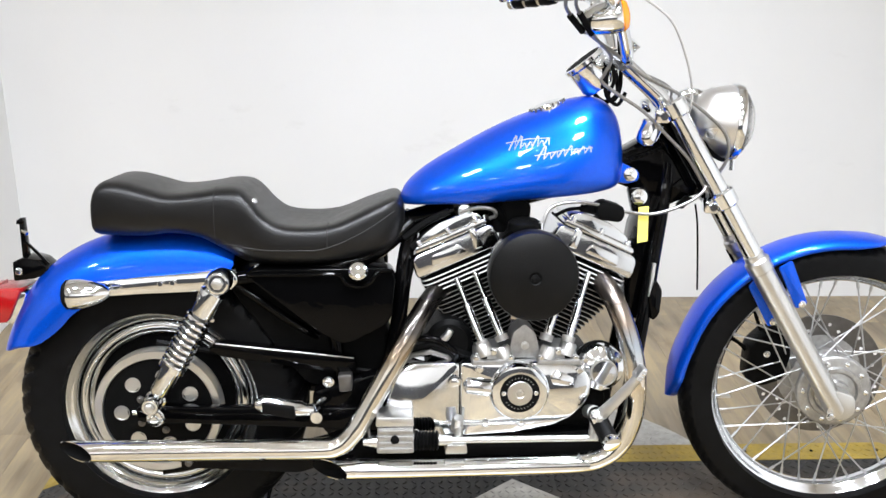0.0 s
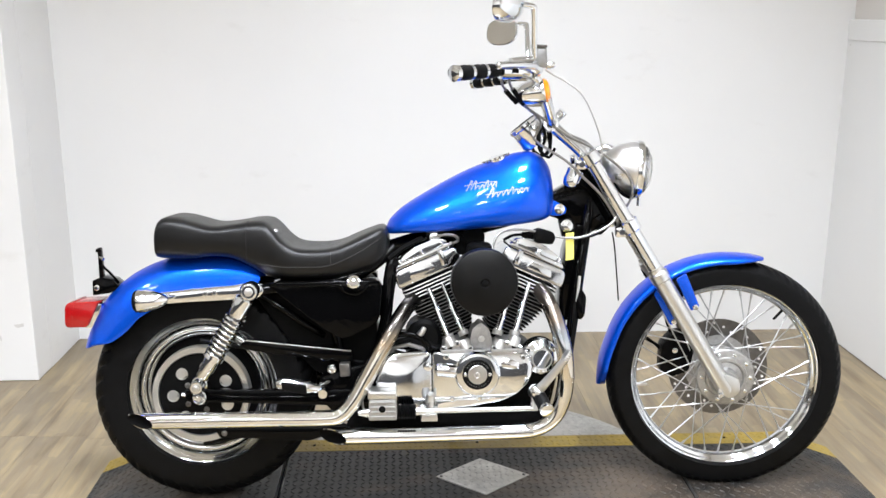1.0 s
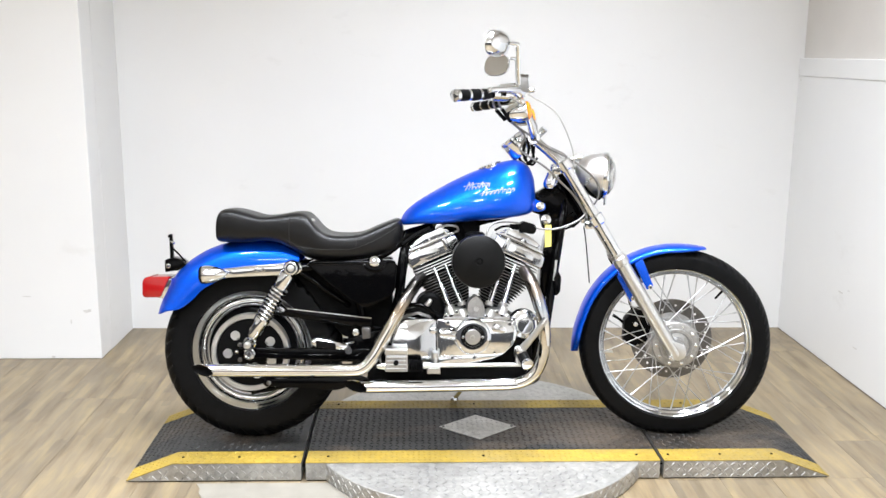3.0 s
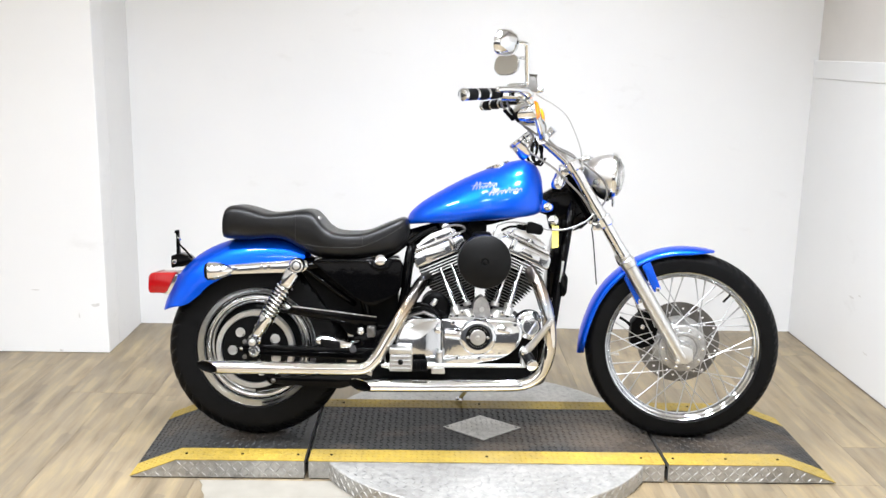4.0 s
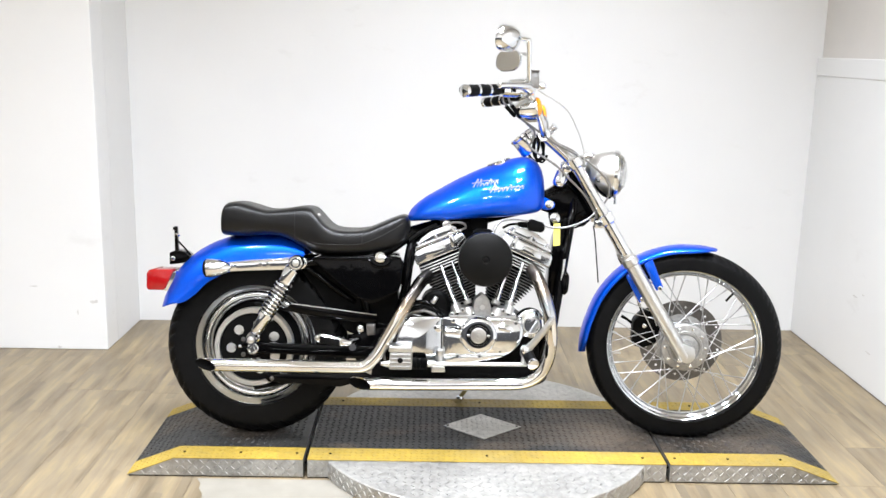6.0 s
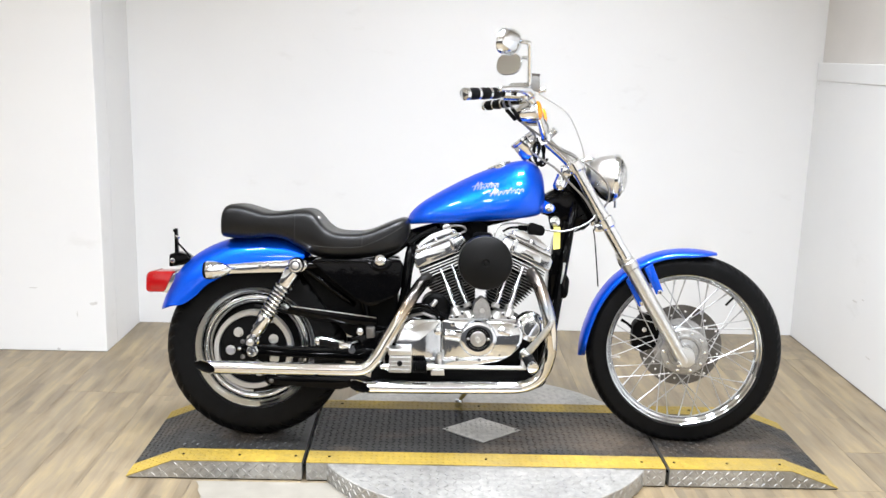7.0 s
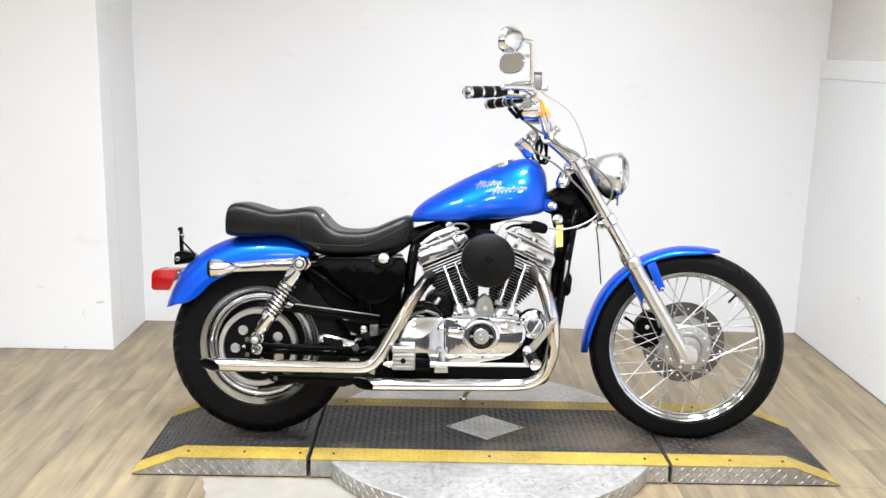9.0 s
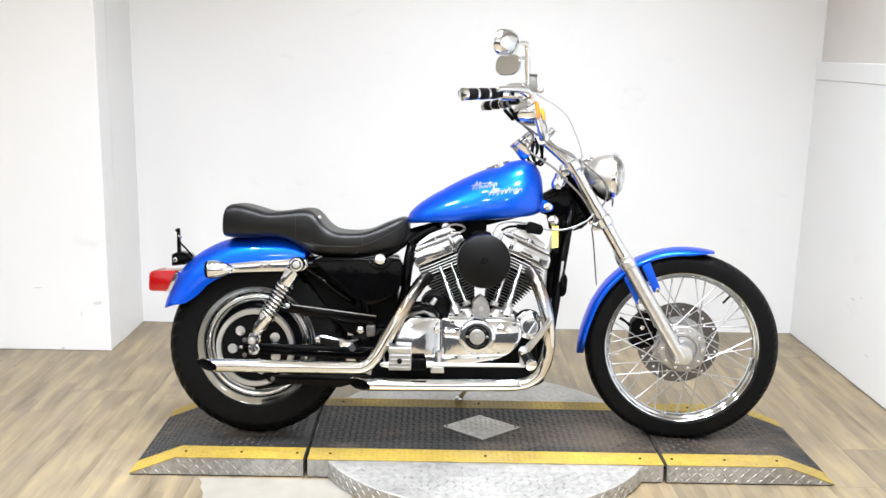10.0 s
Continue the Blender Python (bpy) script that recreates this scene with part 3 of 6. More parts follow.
fpart("hub", Geo().lathe([(0.018, -0.068), (0.028, -0.067), (0.032, -0.058), (0.046, -0.055), (0.050, -0.061), (0.058, -0.061), (0.061, -0.053), (0.077, -0.0515), (0.0805, -0.051), (0.083, -0.049), (0.084, -0.045), (0.084, -0.040), (0.05, -0.034), (0.035, 0.0), (0.05, 0.034), (0.07, 0.040), (0.07, 0.046), (0.03, 0.05)], (FX, 0, FZ), (0, 1, 0), 48), CAST, wheel, "cast silver hub")
for i in range(10):
    a = 2 * math.pi * i / 10
    fpart("hub_bolt", Geo().lathe([(0.0055, 0), (0.0055, 0.003), (0.003, 0.0045)], (FX + 0.069 * math.cos(a), -0.0515, FZ + 0.069 * math.sin(a)), (0, -1, 0), 8), CHROME, wheel)
fpart("axle_nut", Geo().lathe([(0.020, -0.106), (0.020, -0.100), (0.012, -0.098), (0.012, 0.098), (0.02, 0.1), (0.02, 0.11)], (FX, 0, FZ), (0, 1, 0), 20), CHROME, wheel)
for i in range(40):
    side = -1 if i % 2 else 1
    lean = 1 if (i // 2) % 2 else -1
    a = 2 * math.pi * i / 40
    h = a + lean * radians(58)
    p0 = (FX + 0.078 * math.cos(h), side * 0.042, FZ + 0.078 * math.sin(h)) if side < 0 else (FX + 0.064 * math.cos(h), 0.042, FZ + 0.064 * math.sin(h))
    p1 = (FX + 0.252 * math.cos(a), side * 0.006, FZ + 0.252 * math.sin(a))
    p2 = tuple(u + (w - u) * 0.92 for u, w in zip(p0, p1))
    g = Geo().tube([p0, p2], 0.0019, 6, 1).tube([p2, p1], 0.0033, 6, 1)
    fpart("spoke", g, SPOKE, wheel)
g = Geo().lathe([(0.098, 0.055), (0.098, 0.061), (0.147, 0.061), (0.147, 0.055)], (FX, 0, FZ), (0, 1, 0), 64, wrap=True)
rotor = fpart("brake_disc", g, DISC, wheel, "drilled steel brake disc", sharp=30)
g = Geo()
for i in range(30):
    a = 2 * math.pi * i / 30
    r = (0.112, 0.124, 0.136)[i % 3]
    fpart("disc_hole", Geo().lathe([(0.0042, 0.0), (0.0042, 0.0007)], (FX + r * math.cos(a), 0.0549, FZ + r * math.sin(a)), (0, -1, 0), 8), WHITE_METAL, rotor)
fpart("disc_carrier", Geo().lathe([(0.062, 0.050), (0.099, 0.056), (0.099, 0.060), (0.062, 0.056)], (FX, 0, FZ), (0, 1, 0), 40, wrap=True), CAST, wheel)
fpart("valve_stem", Geo().tube([(FX + 0.250 * math.cos(0.85), 0, FZ + 0.250 * math.sin(0.85)), (FX + 0.214 * math.cos(0.85), 0, FZ + 0.214 * math.sin(0.85))], 0.004, 8, 1), DEEP_BLACK, wheel)
fpart("balance_weight", Geo().box(FX - 0.248, FX - 0.216, -0.004, 0.006, FZ - 0.045, FZ - 0.037), SATIN, wheel, bevel=0.002)
caliper = fpart("brake_caliper", Geo().prism(rounded([(0.588, 0.314), (0.590, 0.398), (0.625, 0.436), (0.670, 0.440), (0.688, 0.385), (0.674, 0.320), (0.625, 0.302)], 0.012), 0.03, 0.1), CRINKLE, bike, "black front brake caliper", bevel=0.006)
fpart("hose_union", Geo().tube([(0.552, 0.08, 0.408), (0.574, 0.075, 0.396), (0.592, 0.065, 0.382)], [0.006, 0.0045, 0.006], 10, 3), DEEP_BLACK, caliper)
fpart("bleed_bolt", bolt(0.63, 0.385, 0.029, 0.006), CHROME, caliper)
fpart("brake_hose", Geo().tube([(0.63, 0.06, 0.415), (0.615, 0.075, 0.45), (0.600, 0.09, 0.50), (0.57, 0.095, 0.56), (0.535, 0.095, 0.62)], 0.0045, 8), DEEP_BLACK, caliper)

# front fender
A0, A1 = radians(74), radians(186)
rows = []
for i in range(41):
    t = i / 40
    a = A0 + (A1 - A0) * t
    flare = 0.012 * max(0, t - 0.8) / 0.2 + 0.003 * max(0, 0.1 - t) / 0.1
    taper = min(1.0, 0.40 + t / 0.10) * (1.0 if t < 0.92 else 1.0 - 0.75 * (t - 0.92) / 0.08)
    row = []
    for j in range(17):
        k = -1 + 2 * j / 16
        y = 0.060 * taper * math.sin(k * math.pi / 2)
        low = 0.336 + 0.017 * max(0.0, 1 - t / 0.13)
        r = low + flare + (0.358 - low) * math.cos(k * math.pi / 2) ** 0.8
        row.append((FX + r * math.cos(a), y, FZ + r * math.sin(a)))
    for j in range(16, -1, -1):
        x, y, z = row[j]
        d = Vector((x - FX, 0, z - FZ)).normalized()
        row.append((x - d.x * 0.003, y * 0.96, z - d.z * 0.003))
    rows.append(row)
fender = fpart("front_fender", Geo().grid(rows), BLUE, bike, "glossy metallic blue front fender", sharp=60)
for s in (-1, 1):
    for out in ([(0.545, 0.578), (0.572, 0.612), (0.617, 0.500), (0.596, 0.486)], [(0.606, 0.622), (0.634, 0.640), (0.676, 0.542), (0.652, 0.530)]):
        b = fpart("fender_bracket", Geo().prism(rounded(out, 0.006), s * 0.066, s * 0.073), BLUE, fender, bevel=0.002)
        fpart("bracket_bolt", bolt(out[2][0] - 0.012, out[2][1] - 0.001, s * 0.073, 0.006, side=s), CHROME, b)
    fpart("fender_screw", bolt(0.80, 0.672, s * 0.03, 0.005, side=s), CHROME, fender)

# fork
FA, FB = Vector((0.352, 0, 0.970)), Vector((0.752, 0, 0.310))
FD = (FB - FA).normalized()


def on_fork(d, y, out=0.0):
    p = FA + FD * d
    return (p.x + out * -FD.z, y, p.z + out * FD.x)


for s in (-1, 1):
    y = s * 0.098
    leg = fpart("fork_slider", Geo().tube([on_fork(0.376, y), on_fork(0.381, y), on_fork(0.405, y), on_fork(0.408, y), on_fork(0.60, y), on_fork(0.70, y), on_fork(0.772, y), on_fork(0.79, y)], [0.023, 0.0275, 0.0275, 0.0245, 0.0240, 0.0235, 0.024, 0.018], 24, 1), SATIN, bike, "polished aluminium fork slider")
    fpart("fork_tube", Geo().tube([on_fork(-0.012, y), on_fork(0.43, y)], 0.0198, 24, 1), POLISH, leg, "chrome fork tube")
    fpart("axle_clamp", Geo().prism(rounded([(0.725, 0.30), (0.74, 0.36), (0.785, 0.345), (0.79, 0.305), (0.765, 0.285)], 0.012), y - 0.02, y + 0.02), SATIN, leg, bevel=0.004)
    fpart("pinch_bolt", bolt(0.735, 0.297, y + s * 0.0205, 0.006, side=s), CHROME, leg)
    fpart("dust_seal", Geo().tube([on_fork(0.364, y), on_fork(0.380, y)], 0.0225, 20, 1), SATIN, leg)
    for d, n in ((0.005, "upper_clamp"), (0.225, "lower_clamp")):
        c = fpart(n, Geo().tube([on_fork(d - 0.020, y), on_fork(d - 0.016, y), on_fork(d + 0.014, y), on_fork(d + 0.018, y)], [0.024, 0.0285, 0.0285, 0.024], 20, 1), CHROME, leg, "chrome fork clamp")
        fpart("clamp_ear", Geo().prism(rounded([(-0.016, -0.014), (0.016, -0.014), (0.016, 0.014), (-0.016, 0.014)], 0.008), -0.016, 0.016).moved(Matrix.Translation(on_fork(d, y, -0.030))), CHROME, c, bevel=0.004)
        px, py, pz = on_fork(d, y, -0.028)
        fpart("clamp_bolt", Geo().lathe([(0.008, -0.026), (0.008, 0.026)], (px, y + s * -0.002, pz), (0, 1, 0), 12), CHROME, c)
for d, n in ((0.005, "upper_triple_tree"), (0.225, "lower_triple_tree")):
    u, w = on_fork(d - 0.014, 0), on_fork(d + 0.014, 0)
    g = Geo().prism(rounded([(u[0] - 0.03, u[2] - 0.018), (u[0] + 0.022, u[2] + 0.014), (w[0] + 0.022, w[2] + 0.014), (w[0] - 0.03, w[2] - 0.018)], 0.008), -0.09, 0.09)
    fpart(n, g, CHROME if "upper" in n else BLACK, bike, "chrome fork yoke" if "upper" in n else "black fork yoke", bevel=0.004)

# headlight
hx, hz = 0.505, 0.928
ax = Vector((math.cos(radians(-4)), 0, math.sin(radians(-4))))
head = fpart("headlight", Geo().lathe([(0.006, -0.098), (0.032, -0.094), (0.057, -0.076), (0.071, -0.047), (0.0785, -0.010), (0.079, 0.0), (0.071, 0.004), (0.02, -0.05)], (hx - 0.012, 0, hz), ax, 48), HAZY, bike, "chrome bullet headlight shell", sharp=50)
fpart("trim_ring", Geo().lathe([(0.075, -0.004), (0.082, -0.002), (0.084, 0.006), (0.081, 0.016), (0.073, 0.019), (0.071, 0.012)], (hx - 0.012, 0, hz), ax, 48, wrap=True), CHROME, head)
lens = fpart("lens", Geo().lathe([(0.074, 0.010), (0.066, 0.027), (0.044, 0.041), (0.020, 0.047), (0.002, 0.048), (0.002, 0.045), (0.043, 0.037), (0.071, 0.008)], (hx - 0.012, 0, hz), ax, 40, wrap=True), GLASS, head, "clear domed headlight glass")
lens.visible_shadow = False
fpart("reflector", Geo().lathe([(0.071, 0.008), (0.058, -0.015), (0.03, -0.035), (0.006, -0.04)], (hx - 0.012, 0, hz), ax, 40, caps=False), REFLECTOR, head)
fpart("mount_screw", Geo().lathe([(0.006, -0.01), (0.006, 0.02)], (hx, -0.0, hz - 0.085), (0, 0, -1), 12), CHROME, head)
fpart("headlight_bracket", Geo().tube([(0.365, 0, 0.972), (0.41, 0, 0.99), (0.445, 0, 0.965), (0.46, 0, 0.945)], 0.011, 12).tube([(0.43, -0.02, 0.955), (0.43, 0.02, 0.955)], 0.017, 16, 1), CHROME, head, bevel=0)
fpart("headlight_ball", Geo().lathe([(0.004, -0.026), (0.014, -0.023), (0.023, -0.012), (0.0265, 0.0), (0.023, 0.012), (0.014, 0.023), (0.010, 0.040)], (0.424, -0.022, 0.898), (0.9, 0.2, 0.25), 28), CHROME, head, "round chrome headlight mount")
fpart("headlight_arm", Geo().tube([(0.425, -0.02, 0.94), (0.43, -0.045, 0.90), (0.455, -0.03, 0.865), (0.485, 0, 0.848)], 0.008, 10), DEEP_BLACK, head)

# handlebar and what it carries
CLAMP = (0.248, 1.060)
for s in (-1, 1):
    riser = fpart("handlebar_riser", Geo().tube([(0.345, s * 0.045, 0.960), (0.330, s * 0.045, 0.985), (0.262, s * 0.045, 1.045), (0.243, s * 0.045, 1.066)], [0.016, 0.0165, 0.0165, 0.018], 20, 3), CHROME, bike, "chrome pullback handlebar riser")
    fpart("clamp_cap", Geo().lathe([(0.02, -0.018), (0.022, -0.014), (0.022, 0.014), (0.02, 0.018)], (CLAMP[0], s * 0.045, CLAMP[1]), (0, 1, 0), 20), CHROME, riser)
half = [(0.246, 0.0, 1.060), (0.247, 0.09, 1.062), (0.245, 0.135, 1.075), (0.225, 0.185, 1.135), (0.197, 0.225, 1.185), (0.165, 0.255, 1.202), (0.10, 0.295, 1.203), (0.02, 0.360, 1.199), (-0.015, 0.392, 1.197)]
def bent(x, y, z):
    """The bar's left end sits a little further ahead and lower."""
    k = max(0.0, min(1.0, (y - 0.12) / 0.26))
    return Vector((x + 0.038 * k, y, z - 0.020 * k))


bar = fpart("handlebar", Geo().tube([(x, -y, z) for x, y, z in reversed(half)] + [bent(*p) for p in half[1:]], 0.0127, 16, 5), CHROME, bike, "chrome buckhorn handlebar")
for s in (-1, 1):
    p0, p1 = bent(0.098, s * 0.297, 1.203), bent(-0.016, s * 0.394, 1.197) if s > 0 else Vector((-0.006, -0.396, 1.195))
    prof = [(0.0, 0.0155), (0.02, 0.0165), (0.17, 0.0185), (0.30, 0.0165), (0.305, 0.0175), (0.33, 0.0175), (0.335, 0.0165), (0.47, 0.0195), (0.62, 0.0170), (0.625, 0.0180), (0.65, 0.0180), (0.655, 0.0170), (0.78, 0.0195), (0.93, 0.0180)]
    grip = fpart("grip", Geo().tube([p0.lerp(p1, t) for t, r in prof], [r for t, r in prof], 20, 1), RUBBER, bar, "black rubber handlebar grip with chrome rings")
    for t in (0.317, 0.637):
        fpart("grip_ring", Geo().tube([p0.lerp(p1, t - 0.03), p0.lerp(p1, t + 0.03)], 0.0189, 20, 1), CHROME, grip)
    fpart("grip_end", Geo().tube([p0.lerp(p1, 0.925), p0.lerp(p1, 0.935), p0.lerp(p1, 1.02), p0.lerp(p1, 1.045), p0.lerp(p1, 1.05)], [0.018, 0.0203, 0.0203, 0.015, 0.006], 20, 1), CHROME, grip)
    sw = fpart("switch_housing", Geo().tube([(0.155, s * 0.262, 1.203), (0.152, s * 0.264, 1.203), (0.118, s * 0.285, 1.204), (0.105, s * 0.293, 1.204), (0.103, s * 0.294, 1.204)], [0.016, 0.023, 0.024, 0.023, 0.016], 16, 1), CHROME if s < 0 else BLACK, bike, "chrome switch housing with black buttons" if s < 0 else "black switch housing")
    for k in range(3):
        fpart("switch_button", Geo().box(0.118 + k * 0.013, 0.126 + k * 0.013, s * 0.272 - 0.03 if s < 0 else 0.29, s * 0.272 - 0.022 if s < 0 else 0.3, 1.196, 1.208), DEEP_BLACK, sw, bevel=0.001)
    fpart("lever_perch", Geo().tube([(0.185, s * 0.24, 1.200), (0.195, s * 0.255, 1.212), (0.17, s * 0.272, 1.222), (0.13, s * 0.295, 1.222)], [0.022, 0.022, 0.018, 0.012], 14, 3), CHROME, bar)
    fpart("lever", Geo().tube([(0.195, s * 0.270, 1.216), (0.165, s * 0.310, 1.216), (0.135, s * 0.340, 1.216), (0.108, s * 0.365, 1.214), (0.100, s * 0.372, 1.213), (0.097, s * 0.375, 1.213)], [0.011, 0.010, 0.009, 0.0085, 0.0095, 0.004], 12, 4), CHROME, bar, "chrome hand lever")
    # mirror
    fpart("mirror_stem", Geo().tube([(0.192, s * 0.262, 1.210), (0.192, s * 0.266, 1.23), (0.190, s * 0.290, 1.29), (0.188, s * 0.316, 1.348), (0.184, s * 0.322, 1.358), (0.160, s * 0.330, 1.362)], [0.010, 0.0082, 0.0078, 0.0078, 0.0078, 0.006], 12, 4), CHROME, bar, "chrome mirror stem")
    c = Vector((0.122, s * 0.338, 1.360)) if s < 0 else Vector((0.112, s * 0.338, 1.335))
    n = Vector((-0.62, -0.75, 0.12) if s > 0 else (-0.80, 0.50, 0.12)).normalized()
    u = n.cross(Vector((0, 0, 1))).normalized()
    w = u.cross(n)
    loop = [(math.cos(q), math.sin(q)) for q in (2 * math.pi * j / 28 for j in range(28))]

    def oval(k, d):
        return [c + u * (0.062 * k * (abs(x) ** 0.75) * (1 if x >= 0 else -1)) + w * (0.042 * k * (abs(z) ** 0.8) * (1 if z >= 0 else -1)) + n * d for x, z in loop]

    mirror = fpart("mirror_shell", Geo().grid([oval(0.3, -0.028), oval(0.62, -0.024), oval(0.88, -0.012), oval(1.0, 0.0), oval(1.0, 0.005), oval(0.94, 0.006)]), CHROME, bar, "chrome oval mirror shell", sharp=50)
    fpart("mirror_glass", Geo().grid([oval(0.94, 0.0055), oval(0.94, 0.0072)]), MIRROR, mirror, "mirror glass")
    # indicator
    q = Vector((0.205, s * 0.205, 1.150)) if s < 0 else Vector((0.228, 0.205, 1.135))
    d = Vector((0.985, 0, 0.17))
    ind = fpart("turn_signal", Geo().lathe([(0.008, -0.062), (0.020, -0.054), (0.028, -0.036), (0.032, -0.012), (0.033, 0.012), (0.030, 0.018)], q, d, 28), CHROME, bar, "chrome bullet turn signal")
    fpart("signal_lens", Geo().lathe([(0.031, 0.016), (0.0315, 0.020), (0.027, 0.027), (0.016, 0.031), (0.003, 0.032)], q, d, 28), AMBER, ind, "amber signal lens")
    fpart("signal_stalk", Geo().tube([q, (0.205, s * 0.212, 1.175)], 0.008, 12, 1), CHROME, ind)
mc = fpart("brake_master_cylinder", Geo().prism([(0.188, 1.212), (0.226, 1.210), (0.222, 1.262), (0.186, 1.264)], -0.275, -0.215), FIN, bike, "brushed steel brake reservoir", bevel=0.005)
fpart("reservoir_lid", Geo().prism([(0.184, 1.263), (0.224, 1.261), (0.224, 1.267), (0.184, 1.269)], -0.28, -0.21), DISC, mc, bevel=0.0015)
fpart("banjo_bolt", Geo().lathe([(0.009, 0), (0.009, 0.018), (0.006, 0.024)], (0.222, -0.235, 1.216), (1, 0, 0.1), 10), CHROME, mc)
sp = Vector((-0.62, 0, 0.78)).normalized()
speedo = fpart("speedometer", Geo().lathe([(0.012, -0.040), (0.036, -0.036), (0.043, -0.024), (0.044, 0.022), (0.048, 0.026), (0.048, 0.034), (0.043, 0.036)], (0.190, -0.01, 1.030), sp, 40), CHROME, bike, "chrome speedometer cup")
fpart("dial", Geo().lathe([(0.042, 0.030), (0.042, 0.0365)], (0.190, -0.01, 1.030), sp, 32), DEEP_BLACK, speedo, "dark dial face")
fpart("speedo_bracket", Geo().tube([(0.205, 0, 1.03), (0.23, 0, 1.05), (0.25, 0, 1.06)], 0.008, 10), CHROME, speedo)
for pts, r, mt, lab in (
    ([(0.112, -0.285, 1.188), (0.112, -0.26, 1.165), (0.152, -0.20, 1.125), (0.229, -0.12, 1.072), (0.288, -0.10, 1.031), (0.356, -0.09, 0.998), (0.414, -0.085, 0.961), (0.464, -0.085, 0.914), (0.475, -0.08, 0.866), (0.459, -0.07, 0.826), (0.44, -0.05, 0.80)], 0.0036, BRAID, "braided throttle cable"),
    ([(0.13, -0.285, 1.188), (0.132, -0.26, 1.165), (0.175, -0.19, 1.11), (0.215, -0.13, 1.07), (0.205, -0.11, 1.035), (0.200, -0.11, 1.020), (0.232, -0.11, 0.996), (0.29, -0.105, 0.959), (0.339, -0.10, 0.912), (0.389, -0.10, 0.862), (0.429, -0.10, 0.799), (0.436, -0.09, 0.78)], 0.0036, BRAID, "braided throttle cable"),
    ([(0.222, -0.235, 1.205), (0.245, -0.22, 1.192), (0.28, -0.20, 1.174), (0.324, -0.18, 1.139), (0.359, -0.15, 1.075), (0.380, -0.12, 1.018), (0.386, -0.10, 0.971), (0.385, -0.06, 0.93)], 0.0024, PALE_LINE, "pale brake line"),
    ([(0.22, 0.22, 1.17), (0.26, 0.16, 1.11), (0.265, 0.05, 1.065), (0.30, 0.02, 1.03), (0.36, 0.03, 1.00), (0.40, 0.05, 0.95)], 0.0040, BRAID, "grey clutch cable"),
    ([(0.205, 0.03, 1.015), (0.20, 0.03, 0.985), (0.225, 0.03, 0.965), (0.25, 0.02, 0.985), (0.24, 0.0, 1.035)], 0.005, DEEP_BLACK, "black wiring loop"),
    ([(0.218, -0.05, 1.045), (0.215, -0.06, 0.995), (0.232, -0.05, 0.975), (0.248, -0.03, 1.0), (0.25, -0.01, 1.05)], 0.0045, DEEP_BLACK, "black wiring loop"),
    ([(0.225, -0.04, 1.06), (0.232, -0.06, 1.02), (0.222, -0.05, 0.985), (0.245, -0.03, 0.965), (0.262, -0.02, 0.99)], 0.0042, DEEP_BLACK, "black wiring loop"),
    ([(0.236, -0.10, 1.075), (0.228, -0.14, 1.11), (0.222, -0.17, 1.14), (0.215, -0.20, 1.17)], 0.0050, DEEP_BLACK, "black switch wiring"),
    ([(0.252, -0.10, 1.075), (0.246, -0.13, 1.10), (0.235, -0.17, 1.145)], 0.0045, DEEP_BLACK, "black switch wiring"),
    ([(0.432, 0.0, 0.745), (0.44, 0.0, 0.70), (0.452, 0.02, 0.60), (0.46, 0.04, 0.535)], 0.0022, DEEP_BLACK, "black speedometer cable"),
):
    fpart("cable", Geo().tube(pts, r, 8, 5), mt, bike, lab)
for p0, p1 in (((0.120, -0.245, 1.152), (0.148, -0.215, 1.122)), ((0.138, -0.250, 1.156), (0.166, -0.208, 1.118))):
    fpart("cable_sleeve", Geo().tube([p0, p1], 0.0066, 10, 1), DEEP_BLACK, bike, "black rubber cable sleeve")
fpart("bar_end_fitting", Geo().tube([(0.262, 0.07, 1.060), (0.29, 0.06, 1.092)], [0.010, 0.014], 14, 1), CHROME, bar, "chrome cable fitting")

# fuel tank
TANK = [(-0.222, 0.768, 0.752, 0.014), (-0.214, 0.787, 0.751, 0.036), (-0.198, 0.806, 0.752, 0.060), (-0.172, 0.828, 0.754, 0.080), (-0.140, 0.849, 0.756, 0.094), (-0.099, 0.873, 0.758, 0.107), (-0.039, 0.906, 0.762, 0.119), (0.02, 0.934, 0.767, 0.126), (0.068, 0.952, 0.771, 0.129), (0.127, 0.972, 0.777, 0.129), (0.172, 0.981, 0.782, 0.124), (0.203, 0.977, 0.787, 0.115), (0.225, 0.963, 0.793, 0.101), (0.240, 0.943, 0.803, 0.082), (0.249, 0.914, 0.822, 0.056), (0.252, 0.885, 0.845, 0.025)]
SECTION = [(0.0, 0.0), (0.0, 0.45), (0.0, 0.74), (0.015, 0.86), (0.05, 0.945), (0.11, 0.985), (0.20, 1.0), (0.32, 0.99), (0.45, 0.945), (0.58, 0.865), (0.70, 0.76), (0.80, 0.64), (0.88, 0.51), (0.94, 0.37), (0.98, 0.22), (1.0, 0.08)]


